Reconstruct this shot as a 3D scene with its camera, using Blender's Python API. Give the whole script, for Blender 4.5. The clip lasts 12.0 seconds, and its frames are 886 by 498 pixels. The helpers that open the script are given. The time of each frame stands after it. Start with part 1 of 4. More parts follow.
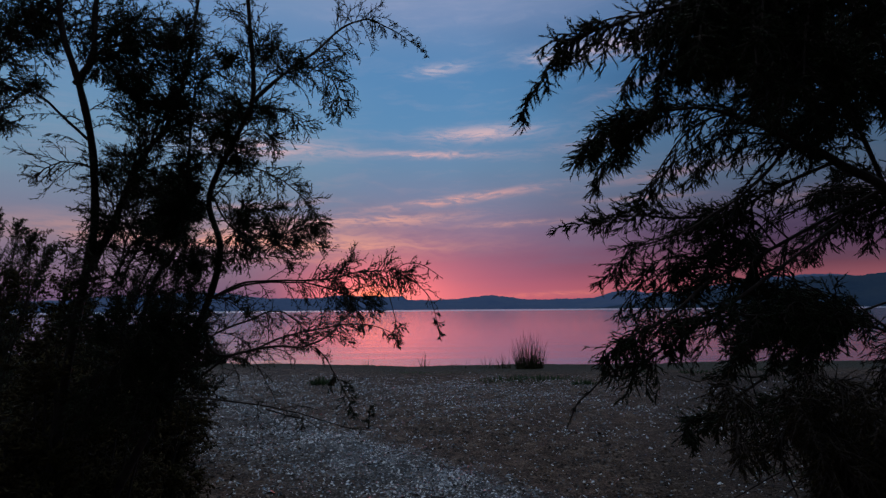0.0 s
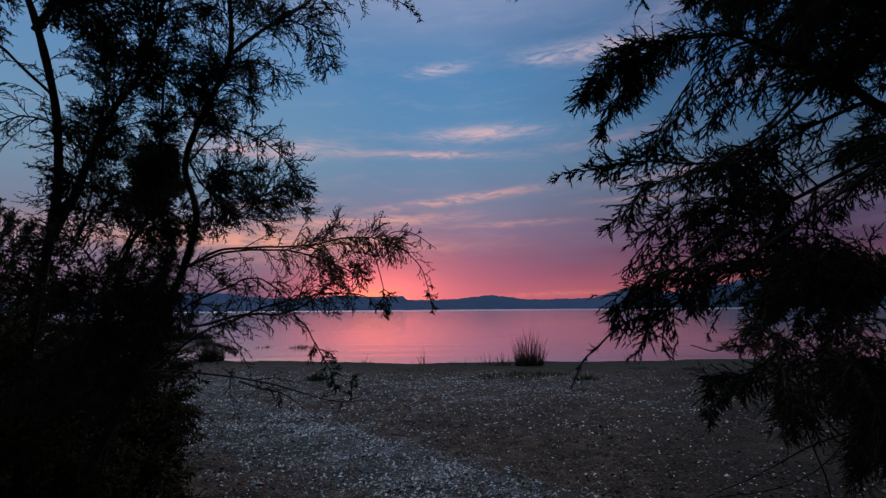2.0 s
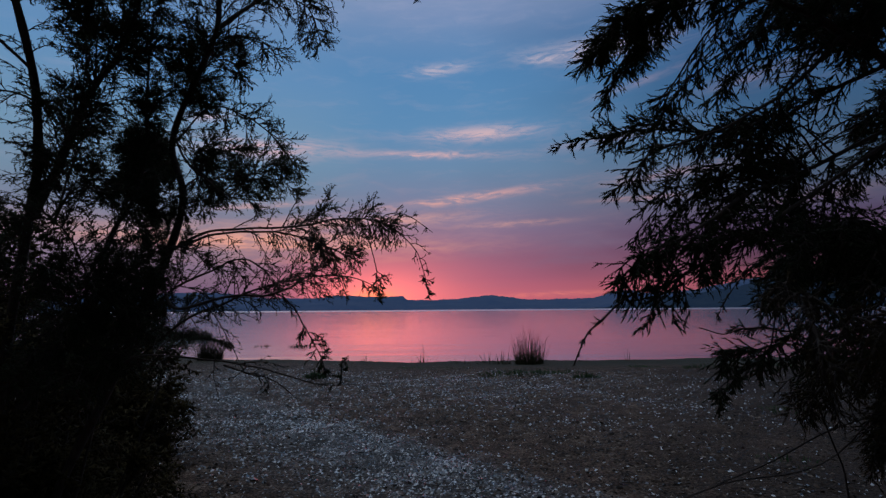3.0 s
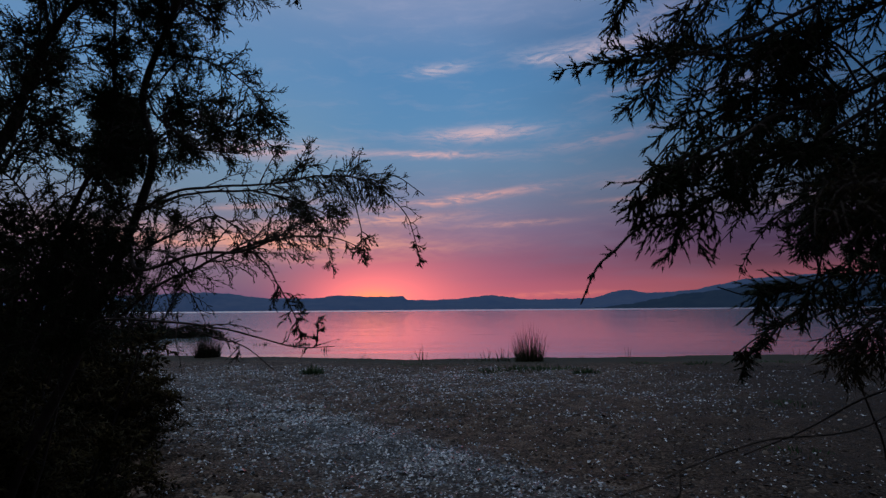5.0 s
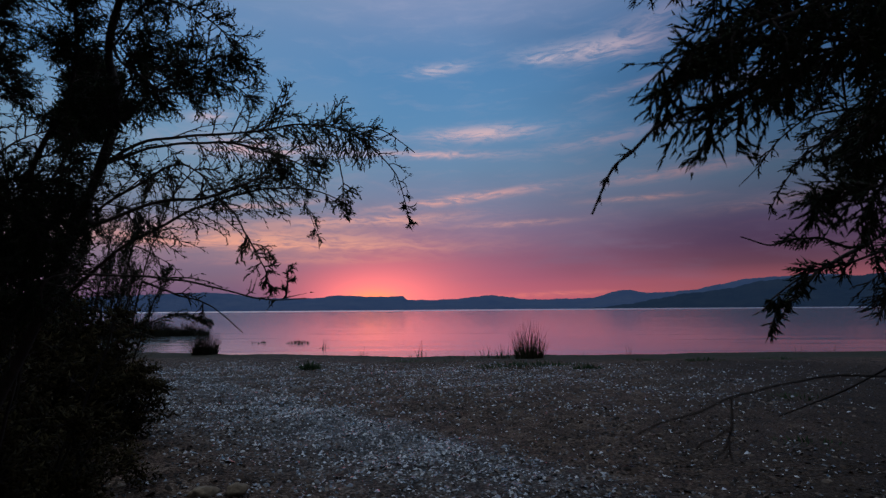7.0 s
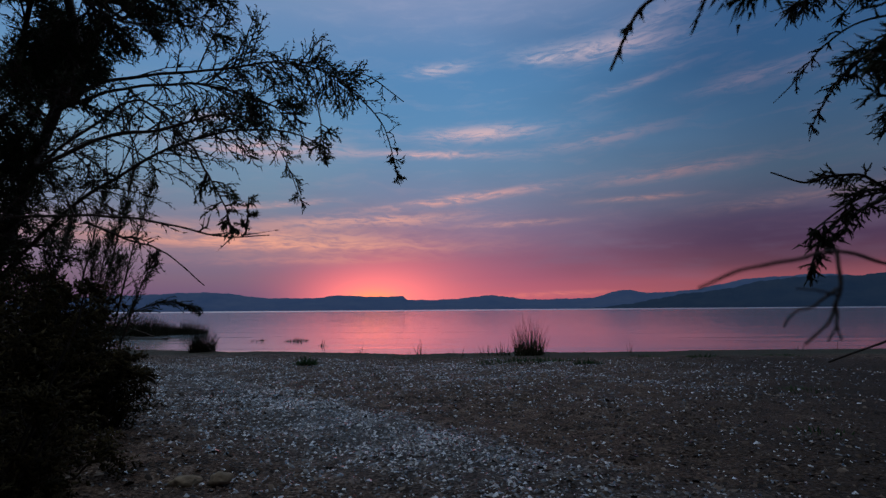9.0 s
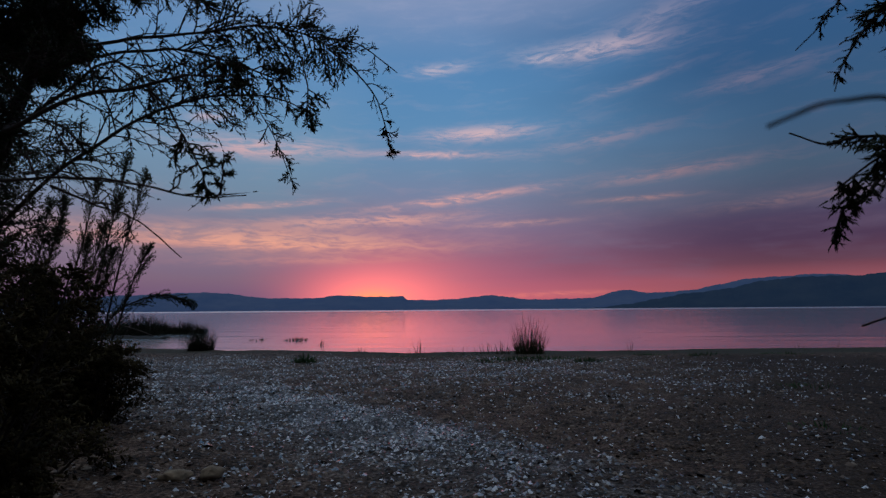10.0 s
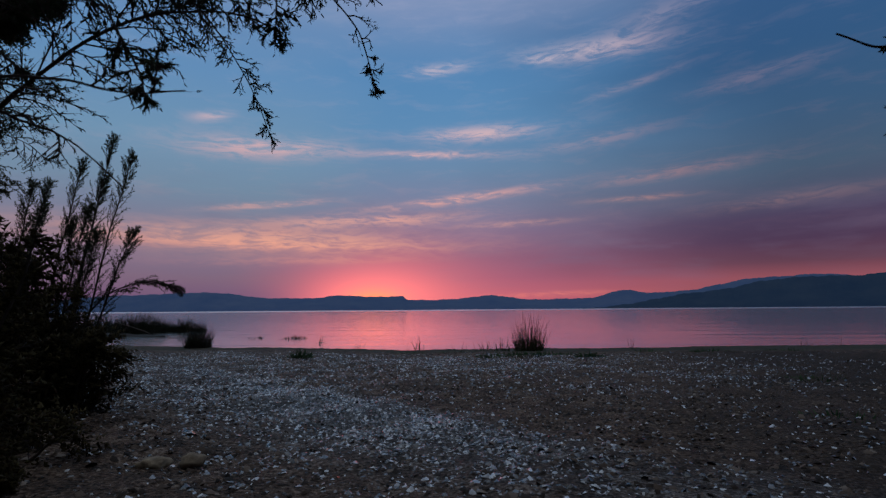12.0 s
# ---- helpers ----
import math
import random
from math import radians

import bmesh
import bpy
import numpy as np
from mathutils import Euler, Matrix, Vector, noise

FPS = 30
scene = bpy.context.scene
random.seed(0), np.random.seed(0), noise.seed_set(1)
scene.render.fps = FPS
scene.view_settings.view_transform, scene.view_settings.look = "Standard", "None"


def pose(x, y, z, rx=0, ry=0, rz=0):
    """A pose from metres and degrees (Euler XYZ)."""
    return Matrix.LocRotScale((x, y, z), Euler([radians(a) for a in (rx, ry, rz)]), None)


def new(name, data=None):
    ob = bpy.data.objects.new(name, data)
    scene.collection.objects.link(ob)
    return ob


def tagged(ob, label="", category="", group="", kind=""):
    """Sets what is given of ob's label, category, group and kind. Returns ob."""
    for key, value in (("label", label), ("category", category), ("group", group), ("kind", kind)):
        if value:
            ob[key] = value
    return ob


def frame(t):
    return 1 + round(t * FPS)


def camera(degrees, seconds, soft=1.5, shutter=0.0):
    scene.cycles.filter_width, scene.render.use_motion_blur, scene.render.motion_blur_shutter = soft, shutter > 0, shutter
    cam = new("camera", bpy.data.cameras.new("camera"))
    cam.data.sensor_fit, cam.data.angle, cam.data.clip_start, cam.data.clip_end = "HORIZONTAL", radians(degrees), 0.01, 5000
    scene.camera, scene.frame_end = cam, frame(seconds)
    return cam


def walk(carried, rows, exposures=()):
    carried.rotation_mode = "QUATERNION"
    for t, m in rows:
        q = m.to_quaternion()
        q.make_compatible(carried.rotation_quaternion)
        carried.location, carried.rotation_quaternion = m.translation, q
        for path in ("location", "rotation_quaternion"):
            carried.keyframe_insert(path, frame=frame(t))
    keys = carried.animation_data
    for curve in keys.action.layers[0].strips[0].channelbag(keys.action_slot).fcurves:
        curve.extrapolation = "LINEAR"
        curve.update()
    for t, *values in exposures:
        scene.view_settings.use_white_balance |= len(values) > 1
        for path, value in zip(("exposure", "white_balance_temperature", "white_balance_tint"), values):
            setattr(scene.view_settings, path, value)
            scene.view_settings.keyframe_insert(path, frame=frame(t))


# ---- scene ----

# ---- camera and walk: a slider moves it forwards and down, without turning ----
cam = camera(82.1, 12.0, soft=1.35)
cam.data.dof.use_dof, cam.data.dof.focus_distance, cam.data.dof.aperture_fstop = True, 1.6, 14.0
EYES = [
    (0.0, 0.0000, 0.0000, 0.7600),
    (1.5, 0.0110, 0.0666, 0.7145),
    (3.0, 0.0217, 0.1330, 0.6692),
    (5.0, 0.0358, 0.2213, 0.6095),
    (7.0, 0.0496, 0.3092, 0.5504),
    (9.0, 0.0631, 0.3967, 0.4918),
    (10.5, 0.0730, 0.4621, 0.4483),
    (12.0, 0.0827, 0.5273, 0.4050),
]
walk(cam, [(t, pose(x, y, z, 96.79, 0.45, 0.0)) for t, x, y, z in EYES])
scene.view_settings.exposure = 0.0

rng = np.random.default_rng(7)
WATER_Z = -0.39


# ---- node helpers ----
def put(tree, value, socket):
    """Plug a socket or a plain value into a socket."""
    if isinstance(value, bpy.types.NodeSocket):
        tree.links.new(value, socket)
    elif value is not None:
        socket.default_value = value


def calc(tree, op, a, b=None, c=None, clamp=False):
    n = tree.nodes.new("ShaderNodeMath")
    n.operation, n.use_clamp = op, clamp
    for i, v in enumerate((a, b, c)):
        put(tree, v, n.inputs[i])
    return n.outputs[0]


def ramp(tree, value, stops, smooth=False):
    n = tree.nodes.new("ShaderNodeValToRGB")
    if smooth:
        n.color_ramp.interpolation = "EASE"
    els = n.color_ramp.elements
    while len(els) < len(stops):
        els.new(0.5)
    for el, (at, col) in zip(els, stops):
        el.position, el.color = at, (*col, 1) if len(col) == 3 else col
    put(tree, value, n.inputs[0])
    return n.outputs[0]


def blend(tree, fac, a, b, mode="MIX"):
    n = tree.nodes.new("ShaderNodeMix")
    n.data_type, n.blend_type = "RGBA", mode
    put(tree, fac, n.inputs[0])
    put(tree, (*a, 1) if isinstance(a, tuple) else a, n.inputs[6])
    put(tree, (*b, 1) if isinstance(b, tuple) else b, n.inputs[7])
    return n.outputs[2]


def fog_noise(tree, vec, scale, detail=4.0, rough=0.55, stretch=None):
    if stretch:
        m = tree.nodes.new("ShaderNodeMapping")
        m.inputs["Scale"].default_value = stretch
        put(tree, vec, m.inputs[0])
        vec = m.outputs[0]
    n = tree.nodes.new("ShaderNodeTexNoise")
    n.inputs["Scale"].default_value = scale
    n.inputs["Detail"].default_value = detail
    n.inputs["Roughness"].default_value = rough
    put(tree, vec, n.inputs["Vector"])
    return n.outputs[0]


# ---- world: dusk sky after sunset, with thin pink clouds ----
SUN_AZ = -0.135
world = bpy.data.worlds.new("dusk_sky")
scene.world = world
world.use_nodes = True
wt = world.node_tree
wt.nodes.clear()
w_out = wt.nodes.new("ShaderNodeOutputWorld")
w_bg = wt.nodes.new("ShaderNodeBackground")
wt.links.new(w_bg.outputs[0], w_out.inputs[0])
tc = wt.nodes.new("ShaderNodeTexCoord")
sep = wt.nodes.new("ShaderNodeSeparateXYZ")
wt.links.new(tc.outputs["Generated"], sep.inputs[0])
az = calc(wt, "ARCTAN2", sep.outputs[0], sep.outputs[1])
el = calc(wt, "ARCSINE", sep.outputs[2])
ae = wt.nodes.new("ShaderNodeCombineXYZ")
put(wt, az, ae.inputs[0])
put(wt, el, ae.inputs[1])
ae = ae.outputs[0]


def hump(a0, e0, wa, we, tilt=0.0):
    """A soft ellipse on the sky, 1 in its middle."""
    da, de = calc(wt, "SUBTRACT", az, a0), calc(wt, "SUBTRACT", el, e0)
    if tilt:
        de = calc(wt, "MULTIPLY_ADD", da, -tilt, de)
    q = calc(wt, "ADD", calc(wt, "POWER", calc(wt, "ABSOLUTE", calc(wt, "DIVIDE", da, wa)), 2.0),
             calc(wt, "POWER", calc(wt, "ABSOLUTE", calc(wt, "DIVIDE", de, we)), 2.0))
    return calc(wt, "POWER", 2.718, calc(wt, "MULTIPLY", q, -1.0))


def lin(r, g, b):
    """A sky colour given in display values."""
    return tuple((v / 255 / 12.92) if v < 10.3 else ((v / 255 + 0.055) / 1.055) ** 2.4 for v in (r, g, b))


def sky_ramp(rows):
    return ramp(wt, calc(wt, "DIVIDE", el, 1.5708, clamp=True), [(e / 1.5708, lin(*c)) for e, *c in rows])


south = sky_ramp([(0.0, 100, 80, 114), (0.03, 112, 86, 116), (0.06, 122, 98, 120), (0.09, 122, 106, 130), (0.13, 134, 118, 136), (0.17, 116, 121, 146), (0.22, 110, 132, 158),
                  (0.30, 107, 140, 172), (0.42, 94, 134, 178), (0.52, 98, 132, 176), (0.75, 128, 146, 172), (1.57, 190, 194, 206)])
middle = sky_ramp([(0.0, 194, 96, 111), (0.03, 182, 94, 113), (0.06, 157, 90, 116), (0.10, 140, 94, 122), (0.15, 130, 110, 140), (0.20, 120, 122, 152), (0.27, 104, 131, 165),
                   (0.35, 90, 133, 176), (0.45, 82, 128, 176), (0.55, 102, 131, 175), (0.75, 128, 146, 172), (1.57, 190, 194, 206)])
north = sky_ramp([(0.0, 146, 80, 88), (0.05, 138, 76, 88), (0.075, 95, 61, 79), (0.11, 75, 55, 81), (0.15, 73, 62, 90), (0.185, 72, 79, 103), (0.23, 68, 87, 112),
                  (0.32, 56, 86, 121), (0.42, 49, 84, 126), (0.52, 50, 85, 130), (0.75, 104, 122, 148), (1.57, 190, 194, 206)])


def soft_step(value, lo, hi):
    n = wt.nodes.new("ShaderNodeMapRange")
    n.interpolation_type = "SMOOTHSTEP"
    put(wt, value, n.inputs[0])
    n.inputs[1].default_value, n.inputs[2].default_value = lo, hi
    return n.outputs[0]


wave = fog_noise(wt, ae, 2.2, 3.0, 0.5, (1.0, 2.5, 1.0))
bent = calc(wt, "MULTIPLY_ADD", calc(wt, "SUBTRACT", wave, 0.5), 0.35, az)
sky = blend(wt, soft_step(bent, 0.0, 0.62), middle, north)
sky = blend(wt, soft_step(calc(wt, "MULTIPLY", bent, -1.0), 0.08, 0.36), sky, south)
# the east, behind the camera, is already dark
away = calc(wt, "ABSOLUTE", az)
east = calc(wt, "MULTIPLY", soft_step(away, 0.75, 1.9), soft_step(calc(wt, "MULTIPLY", el, -1.0), -1.35, -0.6))
sky = blend(wt, east, sky, lin(30, 36, 50))
# grey-mauve drifts low in the west
drift = fog_noise(wt, ae, 5.0, 4.0, 0.55, (1.0, 5.0, 1.0))
sky = blend(wt, calc(wt, "MULTIPLY", calc(wt, "MULTIPLY", calc(wt, "MULTIPLY_ADD", drift, 4.0, -1.9, clamp=True), hump(-0.1, 0.13, 0.9, 0.08)), 0.55), sky, lin(112, 100, 128))
# afterglow over the place where the sun went down
sky = blend(wt, calc(wt, "MULTIPLY", hump(SUN_AZ + 0.045, 0.02, 0.17, 0.085), 0.56), sky, lin(242, 126, 133))
sky = blend(wt, calc(wt, "MULTIPLY", hump(SUN_AZ, 0.018, 0.11, 0.055), 0.80), sky, (1.38, 0.27, 0.27))
sky = blend(wt, calc(wt, "MULTIPLY", hump(SUN_AZ, 0.018, 0.05, 0.020), 0.90), sky, (1.5, 0.36, 0.14))
# clouds: azimuth, height, half width, half height, slope, strength
CLOUDS = [
    (-0.007, 0.456, 0.062, 0.010, 0.12, 0.75), (0.32, 0.470, 0.13, 0.016, -0.02, 0.85), (0.42, 0.50, 0.12, 0.022, 0.25, 0.45),
    (0.207, 0.465, 0.030, 0.006, 0.0, 0.85), (0.386, 0.404, 0.09, 0.007, 0.18, 0.35), (0.080, 0.340, 0.110, 0.013, 0.03, 0.95),
    (-0.03, 0.301, 0.13, 0.007, 0.0, 0.85), (0.32, 0.315, 0.10, 0.012, 0.10, 0.35), (0.03, 0.215, 0.15, 0.008, 0.12, 0.9),
    (-0.345, 0.300, 0.12, 0.017, 0.05, 0.9),
]
LOW_CLOUDS = [
    (-0.329, 0.197, 0.09, 0.005, 0.12, 0.75), (-0.15, 0.172, 0.17, 0.011, 0.05, 0.8), (-0.36, 0.135, 0.28, 0.018, 0.0, 0.6), (-0.30, 0.121, 0.27, 0.010, 0.0, 0.5),
    (-0.25, 0.095, 0.18, 0.008, 0.03, 0.3), (0.444, 0.242, 0.12, 0.010, 0.05, 0.6), (0.385, 0.201, 0.08, 0.005, 0.0, 0.6), (0.14, 0.165, 0.10, 0.006, 0.03, 0.4),
    (0.602, 0.175, 0.12, 0.010, 0.05, 0.35), (0.225, 0.028, 0.12, 0.005, 0.02, 0.6), (0.577, 0.379, 0.10, 0.012, 0.08, 0.3), (-0.44, 0.345, 0.03, 0.008, 0.2, 0.7),
]
bend = fog_noise(wt, ae, 9.0, 3.0, 0.5, (1.0, 3.0, 1.0))
warped = wt.nodes.new("ShaderNodeVectorMath")
warped.operation = "ADD"
shift = wt.nodes.new("ShaderNodeCombineXYZ")
put(wt, calc(wt, "MULTIPLY", calc(wt, "SUBTRACT", bend, 0.5), 0.10), shift.inputs[0])
put(wt, calc(wt, "MULTIPLY", calc(wt, "SUBTRACT", bend, 0.5), 0.035), shift.inputs[1])
wt.links.new(ae, warped.inputs[0])
wt.links.new(shift.outputs[0], warped.inputs[1])
wisps = fog_noise(wt, warped.outputs[0], 8.0, 6.0, 0.62, (1.0, 5.0, 1.0))
fibres = fog_noise(wt, warped.outputs[0], 26.0, 5.0, 0.6, (1.0, 6.0, 1.0))
texture = calc(wt, "ADD", calc(wt, "MULTIPLY", wisps, 1.1), calc(wt, "MULTIPLY", fibres, 1.3))
texture = calc(wt, "MULTIPLY_ADD", texture, 3.2, -3.25, clamp=True)


def cloud_mask(rows):
    total = None
    for a0, e0, wa, we, tilt, power in rows:
        m = calc(wt, "MULTIPLY", hump(a0, e0, wa, we, tilt), power)
        total = m if total is None else calc(wt, "ADD", total, m)
    return calc(wt, "MULTIPLY", total, calc(wt, "MULTIPLY_ADD", texture, 0.8, 0.2), clamp=True)


veil_band = calc(wt, "MULTIPLY", calc(wt, "MULTIPLY", texture, calc(wt, "MULTIPLY_ADD", wisps, 4.0, -2.0, clamp=True)),
                 calc(wt, "MULTIPLY", calc(wt, "MULTIPLY_ADD", el, 5.0, -0.3, clamp=True), 0.10))
bright = ramp(wt, calc(wt, "DIVIDE", el, 0.6, clamp=True), [(0.0, lin(235, 115, 110)), (0.22, lin(230, 162, 142)), (0.4, lin(215, 160, 160)), (0.6, lin(196, 172, 184)), (1.0, lin(170, 175, 200))])
dim = ramp(wt, calc(wt, "DIVIDE", el, 0.6, clamp=True), [(0.0, lin(185, 95, 98)), (0.3, lin(150, 115, 120)), (0.5, lin(150, 120, 135)), (1.0, lin(150, 150, 180))])
cloud = blend(wt, soft_step(az, 0.12, 0.5), bright, dim)
sky = blend(wt, veil_band, sky, cloud)
sky = blend(wt, calc(wt, "MULTIPLY", hump(0.0, 0.575, 0.5, 0.05), calc(wt, "MULTIPLY", wisps, 0.6)), sky, lin(150, 155, 190))
peach = calc(wt, "MULTIPLY", hump(-0.28, 0.128, 0.24, 0.030), calc(wt, "MULTIPLY_ADD", wisps, 1.5, -0.35, clamp=True))
sky = blend(wt, calc(wt, "MULTIPLY", peach, 0.75), sky, lin(222, 152, 140))
sky = blend(wt, cloud_mask(CLOUDS), sky, cloud)
sky = blend(wt, cloud_mask(LOW_CLOUDS), sky, cloud)
sky = blend(wt, 1.0, sky, (1.01, 1.025, 0.985), "MULTIPLY")
wt.links.new(sky, w_bg.inputs[0])
w_bg.inputs[1].default_value = 1.08


# ---- materials ----
def material(name):
    m = bpy.data.materials.new(name)
    m.use_nodes = True
    t = m.node_tree
    return m, t, t.nodes["Principled BSDF"]


def bumped(t, p, height, strength, distance):
    b = t.nodes.new("ShaderNodeBump")
    b.inputs["Strength"].default_value, b.inputs["Distance"].default_value = strength, distance
    put(t, height, b.inputs["Height"])
    t.links.new(b.outputs[0], p.inputs["Normal"])


def place(t):
    return t.nodes.new("ShaderNodeNewGeometry").outputs["Position"]


def island(t):
    return t.nodes.new("ShaderNodeNewGeometry").outputs["Random Per Island"]


def own_random(t):
    return t.nodes.new("ShaderNodeObjectInfo").outputs["Random"]


def make_ground():
    m, t, p = material("shelly_beach")
    pos = place(t)
    big, mid, fine = fog_noise(t, pos, 1.3, 5), fog_noise(t, pos, 9.0, 5), fog_noise(t, pos, 90.0, 4)
    vor = t.nodes.new("ShaderNodeTexVoronoi")
    vor.inputs["Scale"].default_value = 70.0
    put(t, pos, vor.inputs["Vector"])
    soil = ramp(t, calc(t, "MULTIPLY_ADD", fine, 0.6, calc(t, "MULTIPLY", mid, 0.4)), [(0.40, (0.022, 0.015, 0.010)), (0.53, (0.142, 0.090, 0.062)), (0.64, (0.34, 0.25, 0.185))])
    grit = ramp(t, calc(t, "MULTIPLY_ADD", fine, 0.6, calc(t, "MULTIPLY", mid, 0.4)), [(0.40, (0.045, 0.042, 0.040)), (0.53, (0.11, 0.108, 0.106)), (0.64, (0.46, 0.455, 0.45))])
    s = t.nodes.new("ShaderNodeSeparateXYZ")
    put(t, pos, s.inputs[0])
    # shelly bar to the west of a line across the beach
    side = calc(t, "SUBTRACT", calc(t, "MULTIPLY", s.outputs[0], -1.15), s.outputs[1])
    side = calc(t, "ADD", side, calc(t, "MULTIPLY", calc(t, "SUBTRACT", big, 0.5), 0.7))
    bar = calc(t, "MULTIPLY_ADD", side, 2.2, 6.3, clamp=True)
    front = calc(t, "MULTIPLY_ADD", s.outputs[0], 0.55, s.outputs[1])
    bar = calc(t, "MULTIPLY", bar, calc(t, "MAXIMUM", calc(t, "MULTIPLY_ADD", front, 1.2, -1.9, clamp=True), 0.12))
    bar = calc(t, "MULTIPLY", bar, calc(t, "MAXIMUM", calc(t, "MULTIPLY_ADD", side, -0.45, 1.2, clamp=True), 0.4))
    west_side = calc(t, "MULTIPLY_ADD", s.outputs[0], -0.35, 0.1, clamp=True)
    bar = calc(t, "MAXIMUM", bar, calc(t, "MULTIPLY", west_side, 0.25))
    # grit thinned to dark soil along the bushes, for litter and painted-in shade
    clear = calc(t, "MULTIPLY_ADD", s.outputs[1], 0.55, calc(t, "MULTIPLY_ADD", calc(t, "SUBTRACT", mid, 0.5), 0.5, s.outputs[0]))
    bar = calc(t, "MULTIPLY", bar, calc(t, "MAXIMUM", calc(t, "MULTIPLY_ADD", clear, 0.95, 0.1, clamp=True), 0.2))
    # soil painted darker east of the path, standing in for corner falloff and shade
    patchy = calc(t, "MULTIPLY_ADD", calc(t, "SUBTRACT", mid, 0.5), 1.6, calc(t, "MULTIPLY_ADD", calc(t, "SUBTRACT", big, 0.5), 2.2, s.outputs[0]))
    painted_shade = calc(t, "MULTIPLY_ADD", calc(t, "MULTIPLY_ADD", s.outputs[1], -0.42, patchy), 1.1, 0.25, clamp=True)
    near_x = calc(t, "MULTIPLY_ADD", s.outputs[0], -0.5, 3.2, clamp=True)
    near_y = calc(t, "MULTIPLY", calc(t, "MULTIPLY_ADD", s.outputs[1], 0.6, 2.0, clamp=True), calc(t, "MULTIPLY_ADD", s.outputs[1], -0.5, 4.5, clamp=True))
    painted_shade = calc(t, "MULTIPLY", painted_shade, calc(t, "MULTIPLY", near_x, near_y))
    soil = blend(t, calc(t, "MULTIPLY", painted_shade, 0.72), soil, (0.026, 0.019, 0.014))
    col = blend(t, bar, soil, grit)
    # damp sand towards the water's edge
    damp = calc(t, "MULTIPLY_ADD", s.outputs[2], -9.0, -1.75, clamp=True)
    col = blend(t, damp, col, (0.07, 0.068, 0.048))
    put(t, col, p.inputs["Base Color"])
    put(t, calc(t, "MULTIPLY_ADD", mid, 0.3, 0.65), p.inputs["Roughness"])
    p.inputs["Specular IOR Level"].default_value = 0.2
    bumped(t, p, calc(t, "ADD", calc(t, "MULTIPLY", vor.outputs["Distance"], -0.6), calc(t, "ADD", fine, mid)), 0.9, 0.02)
    return m


def make_shell(name, tones):
    m, t, p = material(name)
    r = calc(t, "FRACT", calc(t, "ADD", island(t), own_random(t)))
    col = ramp(t, r, tones)
    col = blend(t, calc(t, "MULTIPLY", fog_noise(t, place(t), 160.0, 3), 0.4), col, (0.06, 0.05, 0.042), "MIX")
    put(t, col, p.inputs["Base Color"])
    p.inputs["Roughness"].default_value = 0.16
    p.inputs["Coat Weight"].default_value = 0.5
    p.inputs["Coat Roughness"].default_value = 0.06
    bumped(t, p, fog_noise(t, place(t), 400.0, 2), 0.3, 0.002)
    return m


def make_gravel():
    m, t, p = material("dull_gravel")
    r = island(t)
    col = ramp(t, r, [(0.0, (0.016, 0.011, 0.008)), (0.5, (0.066, 0.043, 0.031)), (0.85, (0.155, 0.108, 0.080)), (1.0, (0.30, 0.24, 0.19))])
    put(t, col, p.inputs["Base Color"])
    p.inputs["Roughness"].default_value = 0.75
    p.inputs["Specular IOR Level"].default_value = 0.25
    bumped(t, p, fog_noise(t, place(t), 300.0, 3), 0.5, 0.003)
    return m


def make_rock():
    m, t, p = material("beach_stone")
    n = fog_noise(t, place(t), 28.0, 6)
    put(t, ramp(t, n, [(0.3, (0.10, 0.075, 0.05)), (0.7, (0.42, 0.32, 0.21))]), p.inputs["Base Color"])
    p.inputs["Roughness"].default_value = 0.8
    bumped(t, p, fog_noise(t, place(t), 120.0, 4), 0.5, 0.006)
    return m


def make_bark():
    m, t, p = material("tamarisk_bark")
    n = fog_noise(t, place(t), 60.0, 5, 0.6, (1.0, 1.0, 0.18))
    put(t, ramp(t, n, [(0.3, (0.025, 0.018, 0.014)), (0.7, (0.085, 0.062, 0.048))]), p.inputs["Base Color"])
    p.inputs["Roughness"].default_value = 0.9
    bumped(t, p, n, 0.8, 0.004)
    return m


def make_mud():
    m, t, p = material("wet_mud")
    n = fog_noise(t, place(t), 7.0, 5, 0.6)
    put(t, ramp(t, n, [(0.3, (0.018, 0.016, 0.013)), (0.7, (0.045, 0.038, 0.030))]), p.inputs["Base Color"])
    p.inputs["Roughness"].default_value = 0.8
    p.inputs["Specular IOR Level"].default_value = 0.2
    bumped(t, p, n, 0.7, 0.02)
    return m


def make_leaf(name, dark, light, rough=0.65):
    m, t, p = material(name)
    f = calc(t, "MULTIPLY_ADD", island(t), 0.6, calc(t, "MULTIPLY", fog_noise(t, place(t), 12.0, 3), 0.5))
    put(t, ramp(t, f, [(0.15, dark), (0.9, light)]), p.inputs["Base Color"])
    p.inputs["Roughness"].default_value = rough
    p.inputs["Specular IOR Level"].default_value = 0.2
    bumped(t, p, fog_noise(t, place(t), 500.0, 2), 0.2, 0.001)
    return m


